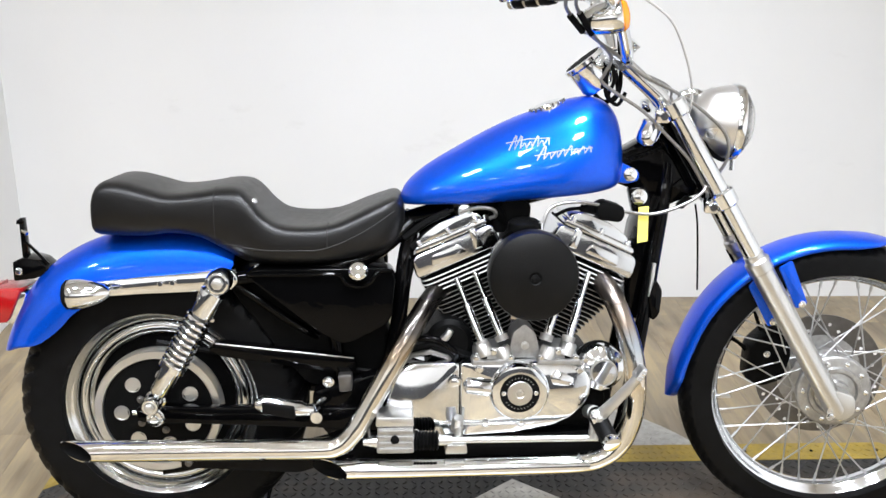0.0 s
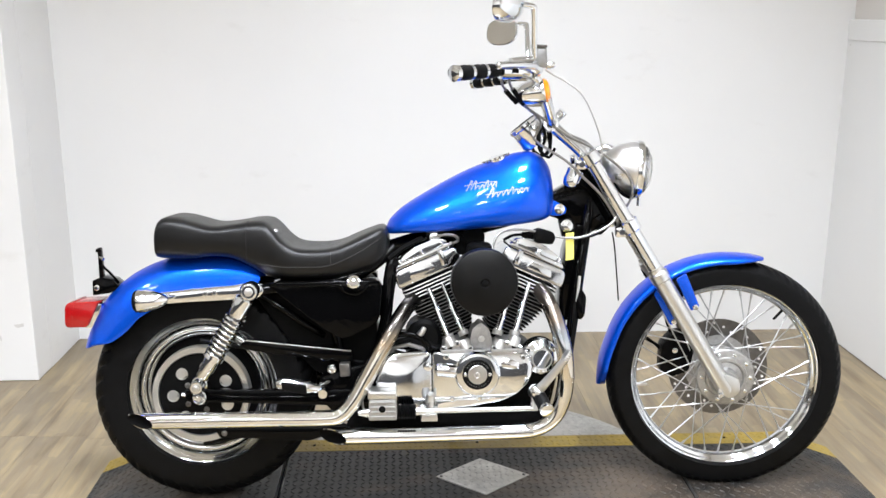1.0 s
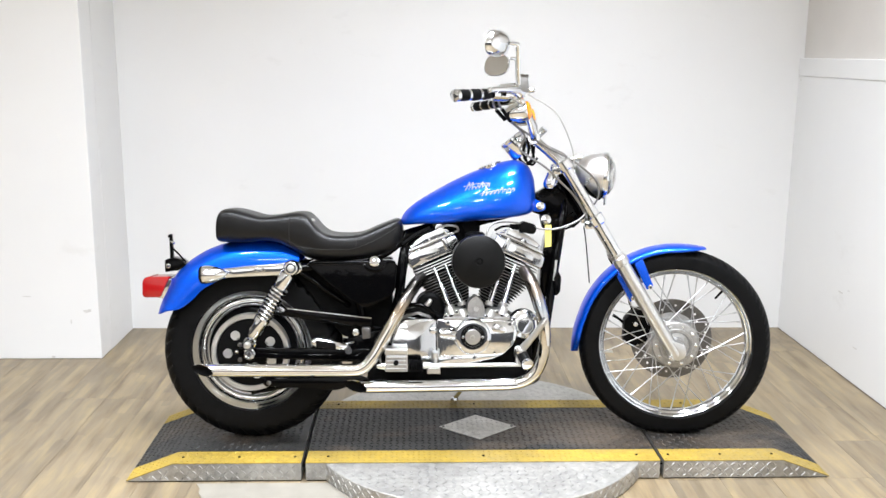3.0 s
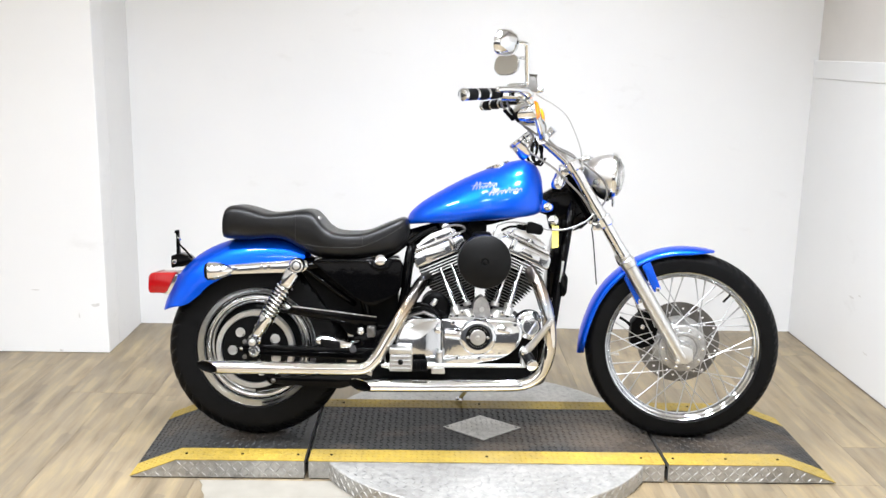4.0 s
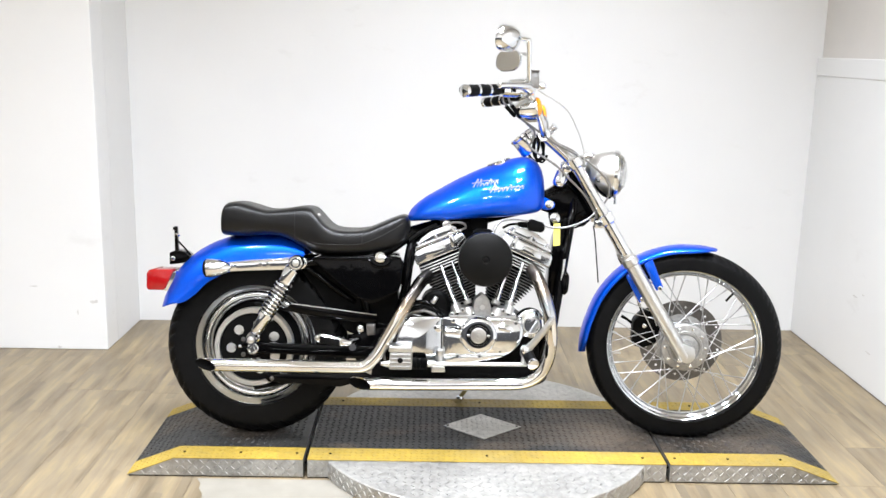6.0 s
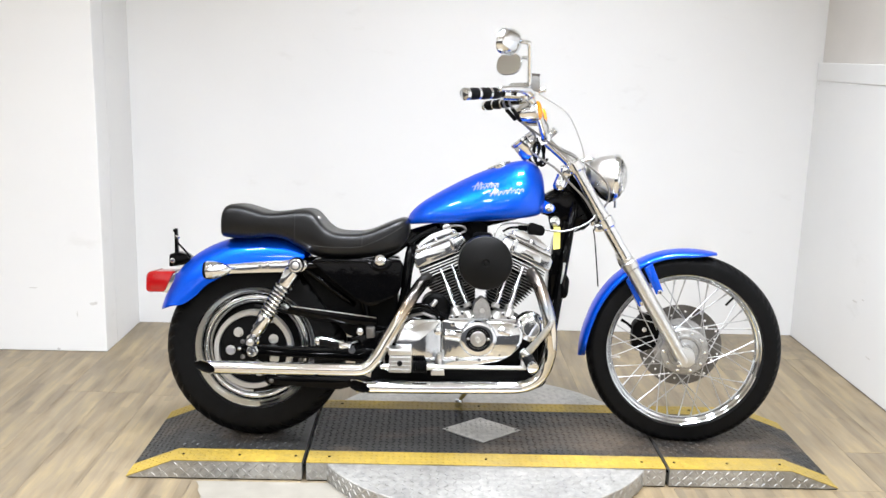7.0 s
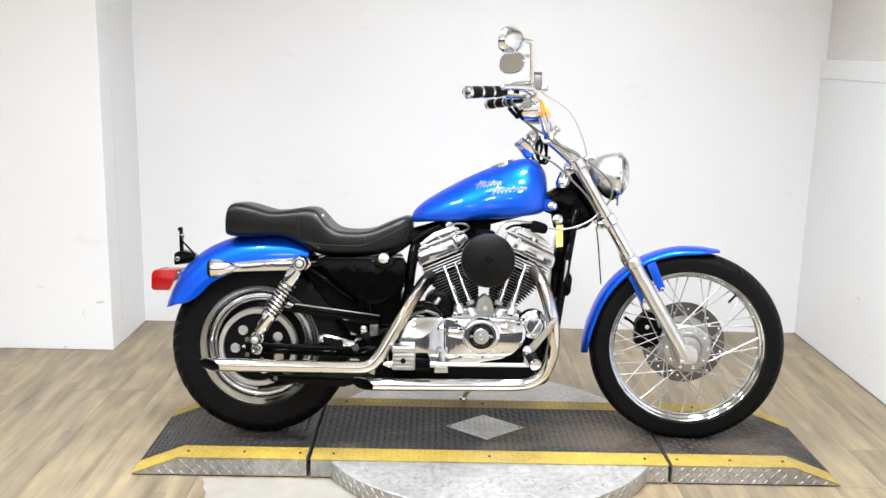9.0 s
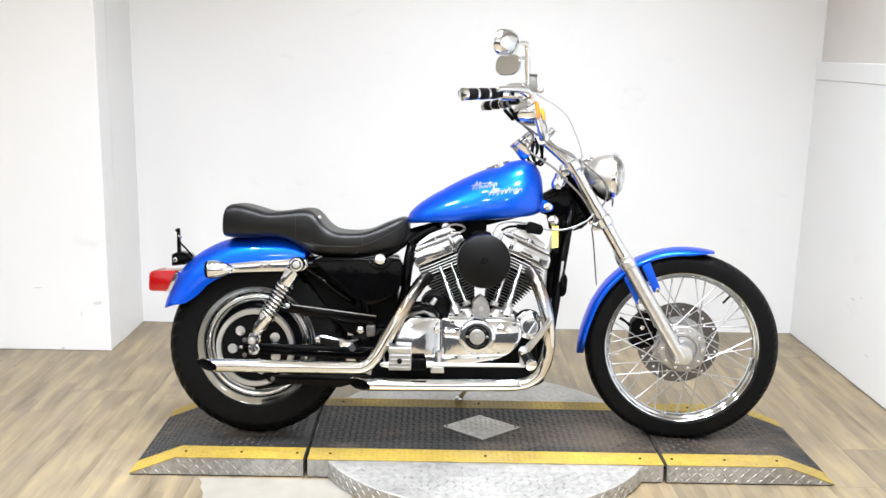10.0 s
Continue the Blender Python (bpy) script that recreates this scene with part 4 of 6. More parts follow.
def spline(table, x):
    """Catmull-Rom through rows whose first value is x."""
    i = max(k for k in range(len(table) - 1) if table[k][0] <= x or k == 0)
    p0, p1, p2, p3 = table[max(i - 1, 0)], table[i], table[i + 1], table[min(i + 2, len(table) - 1)]
    t = max(0.0, min(1.0, (x - p1[0]) / (p2[0] - p1[0])))
    out = []
    for a, b, c, d in list(zip(p0, p1, p2, p3))[1:]:
        m1, m2 = (c - a) / max(1e-9, p2[0] - p0[0]) * (p2[0] - p1[0]), (d - b) / max(1e-9, p3[0] - p1[0]) * (p2[0] - p1[0])
        out.append((2 * t ** 3 - 3 * t * t + 1) * b + (t ** 3 - 2 * t * t + t) * m1 + (-2 * t ** 3 + 3 * t * t) * c + (t ** 3 - t * t) * m2)
    return out


def tank_side(x, z):
    """How far the tank's side lies from its middle."""
    top, bot, hw = spline(TANK, x)
    return hw * spline([(h, w) for h, w in SECTION[2:]], (z - bot) / (top - bot))[0]


stations = []
for (x0, *_), (x1, *_) in zip(TANK, TANK[1:]):
    stations += [x0 + (x1 - x0) * k / 3 for k in range(3)]
rows = []
for x in stations + [TANK[-1][0]]:
    top, bot, hw = spline(TANK, x)
    right = [(x, -hw * w, bot + (top - bot) * h) for h, w in SECTION]
    left = [(x, hw * w, bot + (top - bot) * h) for h, w in reversed(SECTION[1:])]
    rows.append(right + left)
tank = part("fuel_tank", Geo().grid(rows), BLUE, bike, "glossy metallic blue teardrop fuel tank", sharp=60)
part("tank_bracket", Geo().prism(rounded([(0.200, 0.806), (0.232, 0.855), (0.252, 0.842), (0.285, 0.826), (0.285, 0.806), (0.262, 0.799)], 0.008), -0.062, -0.048), BLUE, tank, "blue tank mounting tab", bevel=0.003)
part("tank_bolt", bolt(0.266, 0.819, -0.062, 0.011, 0.008), CHROME, tank)
part("rear_mount", Geo().prism(rounded([(-0.115, 0.765), (-0.06, 0.765), (-0.066, 0.725), (-0.092, 0.722), (-0.108, 0.735)], 0.008), -0.078, -0.07), BLACK, tank, bevel=0.002)
part("rear_mount_bolt", bolt(-0.087, 0.742, -0.078, 0.011, 0.008), CHROME, tank)
cap_n = Vector((-0.33, 0, 0.94)).normalized()
cap = part("filler_cap", Geo().lathe([(0.036, -0.012), (0.038, 0.000), (0.039, 0.004), (0.036, 0.009), (0.02, 0.012), (0.004, 0.013)], (0.094, -0.005, 0.957), cap_n, 40), CHROME, tank, "dark chrome fuel cap")
for i in range(18):
    a = 2 * math.pi * i / 18
    q = Vector((0, 0, 1)).rotation_difference(cap_n)
    p = Vector((0.094, -0.005, 0.957)) + q @ Vector((0.0385 * math.cos(a), 0.0385 * math.sin(a), 0.005))
    part("cap_grip", Geo().lathe([(0.0022, -0.005), (0.0022, 0.003)], p, cap_n, 6), DISC, cap)


def ribbon(points, width):
    """A thin raised stroke that lies on the tank's right side."""
    rows = []
    for i, (x, z) in enumerate(points):
        a, b = points[max(i - 1, 0)], points[min(i + 1, len(points) - 1)]
        d = math.hypot(b[0] - a[0], b[1] - a[1]) or 1
        nx, nz = -(b[1] - a[1]) / d * width / 2, (b[0] - a[0]) / d * width / 2
        ring = []
        for u, lift in ((1, 0.0002), (1, 0.0012), (-1, 0.0012), (-1, 0.0002)):
            px, pz = x + u * nx, z + u * nz
            ring.append((px, -tank_side(px, pz) - lift, pz))
        rows.append(ring)
    return Geo().grid(rows)


def emblem_row(x0, z0, x1, z1, heights, sweep):
    """One joined run of slanted strokes of uneven height, with a long bar swept through it."""
    n = len(heights)
    run = []
    for i, h in enumerate(heights):
        for u, k in ((0.0, 0.05), (0.42, 1.0), (0.62, 0.92)):
            t = (i + u) / n
            run.append((x0 + (x1 - x0) * t + 0.42 * h * k, z0 + (z1 - z0) * t + h * k))
    run.append((x1, z1))
    return [(run, 0.0034), ([(x0 - 0.004, z0 + sweep), ((x0 + x1) / 2, (z0 + z1) / 2 + sweep + 0.003), (x1 + 0.004, z1 + sweep - 0.001)], 0.0022)]


for pts, wide in emblem_row(0.000, 0.871, 0.082, 0.885, (0.030, 0.028, 0.012, 0.013, 0.023, 0.012, 0.015), 0.015) + emblem_row(0.056, 0.853, 0.168, 0.871, (0.030, 0.014, 0.014, 0.017, 0.022, 0.014, 0.015, 0.013), 0.010):
    part("emblem_stroke", ribbon(pts, wide * 0.85), EMBLEM, tank, "silver stroke of the tank emblem", sharp=60)

# seat
SEAT_T = [(-0.856, 0.738, 0.708, 0.080), (-0.853, 0.768, 0.697, 0.106), (-0.846, 0.792, 0.693, 0.116), (-0.836, 0.803, 0.691, 0.120), (-0.818, 0.808, 0.690, 0.123), (-0.787, 0.806, 0.689, 0.126), (-0.742, 0.794, 0.690, 0.127), (-0.7, 0.783, 0.696, 0.129), (-0.64, 0.788, 0.688, 0.131), (-0.585, 0.797, 0.66, 0.135), (-0.55, 0.794, 0.64, 0.139), (-0.528, 0.776, 0.633, 0.143), (-0.505, 0.749, 0.63, 0.147), (-0.475, 0.728, 0.63, 0.15), (-0.42, 0.722, 0.631, 0.15), (-0.36, 0.727, 0.634, 0.146), (-0.3, 0.751, 0.64, 0.134), (-0.255, 0.768, 0.652, 0.116), (-0.232, 0.773, 0.668, 0.102), (-0.219, 0.764, 0.69, 0.088), (-0.213, 0.744, 0.715, 0.07)]


def seat_ring(x, grow=0.0):
    top, bot, hw = spline(SEAT_T, x)
    mid, hh = (top + bot) / 2, (top - bot) / 2
    dish = 0.010 * math.exp(-((x + 0.42) / 0.11) ** 2)
    ring = []
    for j in range(36):
        a = 2 * math.pi * j / 36 - math.pi / 2
        c, s = math.cos(a), math.sin(a)
        e = 0.30 if s > 0 else 0.36
        y = (hw + grow) * (1 if c >= 0 else -1) * abs(c) ** e
        z = mid + (hh + grow) * (1 if s >= 0 else -1) * abs(s) ** (0.44 if s > 0 else 0.50)
        if s > 0:
            z += dish * (min(1.0, abs(y) / hw) ** 2 - 0.9) * s
        if s < 0:
            y *= 1 - 0.10 * abs(s)
        ring.append((x, y, z))
    return ring


xs = []
for (x0, *_), (x1, *_) in zip(SEAT_T, SEAT_T[1:]):
    xs += [x0 + (x1 - x0) * k / 3 for k in range(3)]
seat = part("seat", Geo().grid([seat_ring(x) for x in xs + [SEAT_T[-1][0]]]), SEAT, bike, "black vinyl two-level seat", sharp=70)
for s in (-1, 1):
    line = []
    for k in range(33):
        x = -0.60 + 0.365 * k / 32
        ring = seat_ring(x)
        goal = 0.672 + 0.075 * max(0, (x + 0.40) / 0.165) ** 1.5 + 0.012 * max(0, (-0.5 - x) / 0.1)
        cand = [p for p in ring if p[1] * s > 0.03]
        hi = min((p for p in cand if p[2] >= goal), key=lambda p: p[2], default=cand[0])
        lo = max((p for p in cand if p[2] <= goal), key=lambda p: p[2], default=cand[0])
        f = 0 if hi[2] == lo[2] else (goal - lo[2]) / (hi[2] - lo[2])
        line.append((x, lo[1] + (hi[1] - lo[1]) * f, goal))
    part("seat_piping", Geo().tube(line, 0.0011, 6, 1), STITCH, seat, "black seam piping")
for x in (-0.600, -0.372):
    ring = seat_ring(x, 0.0003)
    for s in (-1, 1):
        pts = [p for p in ring if p[1] * s > 0.04 and 0.675 < p[2] < 0.80]
        part("seat_seam", Geo().tube(sorted(pts, key=lambda p: p[2]), 0.0011, 6, 1), STITCH, seat)
part("seat_pivot", Geo().lathe([(0.0065, 0), (0.006, 0.002), (0.002, 0.003)], (-0.519, -0.122, 0.770), (0.55, -0.55, 0.6), 20), CAST, seat, "small dull metal seat stud")

# rear wheel and tail
RX, RZ = -0.742, 0.310
rim_r = [(0.205, -0.030), (0.2125, -0.0535), (0.2165, -0.056), (0.2185, -0.053), (0.216, -0.049), (0.206, -0.044), (0.206, 0.044), (0.216, 0.049), (0.2185, 0.053), (0.2165, 0.056), (0.209, 0.048), (0.205, 0.030)]
rwheel = part("rear_wheel", Geo().lathe(rim_r, (RX, 0, RZ), (0, 1, 0), 96, wrap=True), CHROME, bike, "chrome cast rear wheel", sharp=50)
part("tyre", tyre(RX, RZ, 0.211, 0.3150, 0.069, 40, 0.0085, 280), RUBBER, rwheel, "wide black rear tyre with tread grooves")
part("wheel_dish", Geo().lathe([(0.2150, -0.0545), (0.2115, -0.0520), (0.204, -0.0450), (0.197, -0.0395), (0.1905, -0.0360), (0.1885, -0.0330), (0.1875, -0.0120), (0.1875, 0.012), (0.192, 0.038), (0.212, 0.050)], (RX, 0, RZ), (0, 1, 0), 96, caps=False), POLISH, rwheel, "wide polished chrome dish inside the rim", sharp=50)
part("inner_ring", Geo().lathe([(0.1620, -0.010), (0.1620, -0.0270), (0.1600, -0.0285), (0.1545, -0.0265), (0.1535, -0.0060)], (RX, 0, RZ), (0, 1, 0), 96, caps=False), POLISH, rwheel, "narrow chrome inner ring", sharp=50)
part("wheel_web", Geo().lathe([(0.1605, -0.012), (0.1610, -0.0260), (0.1640, -0.0300), (0.1720, -0.0345), (0.1790, -0.0350), (0.1825, -0.0315), (0.1835, -0.012)], (RX, 0, RZ), (0, 1, 0), 96, caps=False), POLISH, rwheel, "polished ribbed ring of the wheel", sharp=50)
part("wheel_centre", Geo().lathe([(0.1870, -0.006), (0.060, -0.012), (0.03, -0.03), (0.03, 0.03), (0.1870, 0.010)], (RX, 0, RZ), (0, 1, 0), 64), CRINKLE, rwheel, "black wheel centre")
part("drive_pulley", Geo().lathe([(0.1185, -0.092), (0.1335, -0.0925), (0.1360, -0.088), (0.1360, -0.058), (0.126, -0.056), (0.118, -0.06), (0.1165, -0.089)], (RX, 0, RZ), (0, 1, 0), 72, wrap=True), SATIN, rwheel, "silver rim of the drive pulley", sharp=40)
holes = [(0.078, 2 * math.pi * i / 7 + 0.5) for i in range(7)]
g = Geo().lathe([(0.118, -0.086), (0.118, -0.078), (0.03, -0.082), (0.03, -0.090), (0.06, -0.088)], (RX, 0, RZ), (0, 1, 0), 64, wrap=True)
part("pulley_web", g, CRINKLE, rwheel, "black pulley web")
for r, a in holes:
    part("web_hole", Geo().lathe([(0.0165, 0), (0.0165, 0.0018), (0.0150, 0.002), (0.0145, 0.0006)], (RX + r * math.cos(a), -0.0872, RZ + r * math.sin(a)), (0, -1, 0), 24), SATIN, rwheel, "round lightening hole")
for i in range(5):
    a = 2 * math.pi * i / 5
    part("pulley_bolt", bolt(RX + 0.045 * math.cos(a), RZ + 0.045 * math.sin(a), -0.089, 0.006), DISC, rwheel)

rows = []
FEND = [(-1.074, 0.436, -1.020, 0.458), (-1.068, 0.462, -0.998, 0.460), (-1.053, 0.502, -0.975, 0.469), (-1.012, 0.576, -0.938, 0.497), (-0.960, 0.626, -0.900, 0.535), (-0.896, 0.664, -0.83, 0.570), (-0.82, 0.690, -0.765, 0.583), (-0.74, 0.703, -0.705, 0.588), (-0.67, 0.704, -0.650, 0.592), (-0.62, 0.694, -0.610, 0.604), (-0.585, 0.672, -0.580, 0.622), (-0.572, 0.655, -0.570, 0.632)]
table = [(i, *row) for i, row in enumerate(FEND)]
for i in range(0, (len(FEND) - 1) * 4 + 1):
    tx, tz, sx, sz = spline(table, i / 4)
    ring = []
    for j in range(25):
        a = math.pi * j / 24
        k = math.sin(a) ** 0.75
        y = -0.098 * math.cos(a) * (1 if i > 3 else 0.93 + 0.023 * i)
        ring.append((sx + (tx - sx) * k, y, sz + (tz - sz) * k))
    mid = Vector((RX, 0, RZ))
    for j in range(24, -1, -1):
        p = Vector(ring[j])
        d = Vector((p.x - mid.x, p.y * 0.6, p.z - mid.z)).normalized() * 0.003
        ring.append((p.x - d.x, p.y - d.y, p.z - d.z))
    rows.append(ring)
rfender = part("rear_fender", Geo().grid(rows), BLUE, bike, "glossy metallic blue rear fender", sharp=60)
for s in (-1, 1):
    out = [(-0.872, 0.590), (-0.862, 0.601), (-0.75, 0.614), (-0.64, 0.622), (-0.585, 0.632), (-0.562, 0.622), (-0.556, 0.602), (-0.572, 0.584), (-0.64, 0.581), (-0.76, 0.576), (-0.85, 0.570)]
    strut = part("fender_strut", Geo().prism(rounded(out, 0.012), s * 0.104, s * 0.124), CHROME, rfender, "chrome fender strut", bevel=0.004)
    for x, z in ((-0.715, 0.600), (-0.690, 0.602)):
        part("strut_bolt", bolt(x, z, s * 0.124, 0.006, side=s), CHROME, strut)
    q = Vector((-0.868, s * 0.165, 0.588))
    sig = part("turn_signal", Geo().lathe([(0.006, 0.062), (0.017, 0.050), (0.025, 0.030), (0.030, 0.006), (0.031, -0.014), (0.029, -0.018)], q, (1, 0, 0.05), 28), CHROME, rfender, "chrome bullet turn signal")
    part("signal_lens", Geo().lathe([(0.029, -0.016), (0.030, -0.022), (0.024, -0.028), (0.01, -0.031), (0.002, -0.032)], q, (1, 0, 0.05), 28), AMBER if s > 0 else DEEP_BLACK, sig, "smoked signal lens")
    part("signal_stalk", Geo().tube([q + Vector((0.02, 0, 0)), (-0.82, s * 0.12, 0.592)], 0.009, 12, 1), CHROME, sig)
tail = part("tail_light", Geo().prism(rounded([(-1.018, 0.562), (-1.056, 0.564), (-1.076, 0.52), (-1.076, 0.495), (-1.042, 0.492)], 0.008), -0.042, 0.042), CHROME, rfender, "chrome tail light base", bevel=0.006)
part("tail_lens", Geo().prism(rounded([(-1.026, 0.569), (-1.110, 0.568), (-1.120, 0.555), (-1.121, 0.505), (-1.114, 0.497), (-1.060, 0.497)], 0.008), -0.052, 0.052), RED, tail, "red tail light lens", bevel=0.006)
part("lens_edge", Geo().prism([(-1.092, 0.5705), (-1.096, 0.5705), (-1.106, 0.4955), (-1.102, 0.4955)], -0.0525, 0.0525), RED, tail, bevel=0.002)
pb = part("plate_bracket", Geo().prism(rounded([(-1.046, 0.584), (-1.046, 0.626), (-1.022, 0.636), (-0.990, 0.628), (-0.968, 0.606), (-1.000, 0.590)], 0.005), -0.034, 0.034), BLACK, rfender, "black number plate bracket", bevel=0.003)
part("bracket_post", Geo().prism([(-1.034, 0.628), (-1.022, 0.630), (-1.027, 0.716), (-1.036, 0.716)], -0.010, 0.010), BLACK, pb, bevel=0.002)
part("post_tab", Geo().prism([(-1.040, 0.704), (-1.022, 0.704), (-1.024, 0.714), (-1.038, 0.714)], -0.016, -0.010), BLACK, pb, bevel=0.0015)
part("bracket_hook", Geo().tube([(-1.030, -0.008, 0.690), (-1.018, -0.016, 0.684)], 0.004, 8, 1), CHROME, pb)
part("bracket_strut", Geo().tube([(-1.024, -0.016, 0.668), (-1.000, -0.018, 0.645), (-0.976, -0.02, 0.618)], 0.0035, 8, 1), BLACK, pb)
part("bracket_screw", bolt(-1.034, 0.606, -0.034, 0.006), CHROME, pb)

S0, S1 = Vector((-0.590, 0, 0.610)), Vector((-0.738, 0, 0.348))
SD = (S1 - S0).normalized()
for s in (-1, 1):
    y = s * 0.152

    def at(d):
        p = S0 + SD * d
        return (p.x, y, p.z)

    shock = part("shock_absorber", Geo().tube([at(0.02), at(0.026), at(0.075), at(0.080)], [0.02, 0.0265, 0.0265, 0.024], 24, 1), CHROME, bike, "chrome upper shock cover")
    g = Geo()
    coil = []
    for i in range(9 * 16 + 1):
        a = 2 * math.pi * i / 16
        u, w = Vector((-SD.z, 0, SD.x)), Vector((0, 1, 0))
        p = S0 + SD * (0.080 + 0.122 * i / 144) + 0.0250 * (u * math.cos(a) + w * math.sin(a))
        coil.append((p.x, p.y + y, p.z))
    part("spring", g.tube(coil, 0.0046, 8, 1), CHROME, shock, "chrome coil spring")
    part("damper_rod", Geo().tube([at(0.07), at(0.21)], 0.0145, 16, 1), FIN, shock)
    part("lower_body", Geo().tube([at(0.196), at(0.2), at(0.212), at(0.214), at(0.268), at(0.275)], [0.024, 0.0285, 0.0285, 0.0215, 0.0195, 0.015], 24, 1), CHROME, shock, "chrome lower shock body")
    for d, n in ((0.0, "upper_eye"), (0.300, "lower_eye")):
        px, py, pz = at(d)
        part(n, Geo().lathe([(0.024 if d == 0 else 0.016, -0.022), (0.026 if d == 0 else 0.018, -0.018), (0.026 if d == 0 else 0.018, 0.018), (0.022, 0.022)], (px, py, pz), (0, 1, 0), 24), CHROME, shock)
        if d == 0:
            part("shock_washer", Geo().lathe([(0.022, 0.0), (0.0215, 0.003), (0.018, 0.004), (0.017, 0.002), (0.013, 0.002)], (px, y + s * 0.022, pz), (0, s, 0), 28), CHROME, shock)
        part("shock_bolt", bolt(px, pz, y + s * 0.022, 0.012 if d == 0 else 0.009, 0.008, s), SATIN, shock)

# frame
g = Geo().prism(rounded([(-0.782, 0.334), (-0.776, 0.298), (-0.62, 0.292), (-0.40, 0.282), (-0.27, 0.27), (-0.26, 0.325), (-0.40, 0.327), (-0.62, 0.330)], 0.012), -0.125, -0.100)
g.prism(rounded([(-0.782, 0.334), (-0.776, 0.298), (-0.62, 0.292), (-0.40, 0.282), (-0.27, 0.27), (-0.26, 0.325), (-0.40, 0.327), (-0.62, 0.330)], 0.012), 0.100, 0.125)
g.tube([(-0.28, -0.12, 0.30), (-0.28, 0.12, 0.30)], 0.026, 20, 1)
arm = part("swingarm", g, BLACK, bike, "black swingarm", bevel=0.003)
part("rear_axle", Geo().lathe([(0.0075, -0.152), (0.0085, -0.150), (0.009, -0.146), (0.0155, -0.1455), (0.0165, -0.139), (0.019, -0.138), (0.019, -0.134), (0.010, -0.126), (0.010, 0.126), (0.021, 0.14)], (RX + 0.005, 0, RZ + 0.003), (0, 1, 0), 20), CHROME, arm, "rear axle nut")
part("axle_adjuster", Geo().tube([(-0.79, -0.112, 0.316), (-0.765, -0.112, 0.315)], 0.006, 10, 1), CHROME, arm)
part("belt_guard", Geo().prism(rounded([(-0.630, 0.452), (-0.610, 0.464), (-0.318, 0.430), (-0.316, 0.398), (-0.40, 0.404), (-0.49, 0.420), (-0.60, 0.436)], 0.008), -0.108, -0.060), BLACK, bike, "black belt guard with a bright upper edge", bevel=0.004)
part("guard_edge", Geo().tube([(-0.612, -0.106, 0.4645), (-0.46, -0.107, 0.4470), (-0.322, -0.107, 0.4310)], 0.0016, 6, 1), SATIN, bike, "bright metal edge of the belt guard")
part("lower_belt_guard", Geo().prism(rounded([(-0.700, 0.205), (-0.695, 0.225), (-0.50, 0.228), (-0.40, 0.215), (-0.40, 0.198), (-0.69, 0.196)], 0.006), -0.112, -0.070), BLACK, bike, "black lower belt guard", bevel=0.003)
part("drive_belt", Geo().tube([(-0.742, -0.075, 0.460), (-0.55, -0.075, 0.425), (-0.25, -0.075, 0.385)], 0.006, 6, 1).tube([(-0.742, -0.075, 0.163), (-0.55, -0.075, 0.20), (-0.25, -0.075, 0.275)], 0.006, 6, 1), RUBBER, bike, "black drive belt")
frame_ob = part("frame", Geo()
    .tube([(0.385, 0, 0.84), (0.33, 0, 0.850), (0.15, 0, 0.80), (-0.10, 0, 0.735), (-0.22, 0, 0.70)], 0.028, 14, 4)
    .tube([(-0.20, -0.06, 0.715), (-0.30, -0.10, 0.645), (-0.50, -0.105, 0.612), (-0.60, -0.100, 0.600)], 0.015, 12, 4)
    .tube([(-0.20, 0.06, 0.715), (-0.30, 0.10, 0.645), (-0.50, 0.105, 0.612), (-0.60, 0.100, 0.600)], 0.015, 12, 4)
    .tube([(0.357, -0.02, 0.84), (0.344, -0.045, 0.76), (0.320, -0.07, 0.62), (0.298, -0.085, 0.48), (0.262, -0.09, 0.26), (0.22, -0.09, 0.205), (0.0, -0.09, 0.185), (-0.25, -0.09, 0.20), (-0.33, -0.08, 0.28), (-0.36, -0.07, 0.45), (-0.40, -0.07, 0.60)], 0.0155, 12, 5)
    .tube([(0.357, 0.02, 0.84), (0.344, 0.045, 0.76), (0.320, 0.07, 0.62), (0.298, 0.085, 0.48), (0.262, 0.09, 0.26), (0.22, 0.09, 0.205), (0.0, 0.09, 0.185), (-0.25, 0.09, 0.20), (-0.33, 0.09, 0.28), (-0.36, 0.10, 0.45), (-0.40, 0.10, 0.60)], 0.0155, 12, 5)
    .tube([(-0.200, -0.06, 0.70), (-0.216, -0.085, 0.62), (-0.225, -0.09, 0.52), (-0.25, -0.09, 0.40)], 0.017, 12, 3)
    .tube([(-0.575, -0.100, 0.598), (-0.52, -0.104, 0.560), (-0.455, -0.100, 0.512), (-0.40, -0.07, 0.47)], 0.010, 10, 3), BLACK, bike, "black tubular frame")
part("steering_neck", Geo().prism(rounded([(0.232, 0.853), (0.328, 0.908), (0.352, 0.905), (0.425, 0.790), (0.408, 0.770), (0.345, 0.742), (0.300, 0.775), (0.268, 0.788), (0.235, 0.800)], 0.012), -0.036, 0.036), BLACK, frame_ob, "black steering neck gusset", bevel=0.006)
part("neck_rib", Geo().tube([(0.352, -0.038, 0.842), (0.349, -0.042, 0.810), (0.337, -0.046, 0.770), (0.334, -0.05, 0.742)], [0.004, 0.006, 0.006, 0.004], 10, 4), BLACK, frame_ob)
part("neck_flange", Geo().prism(rounded([(0.246, 0.838), (0.252, 0.850), (0.335, 0.878), (0.338, 0.868)], 0.003), -0.044, -0.034), BLACK, frame_ob, bevel=0.002)
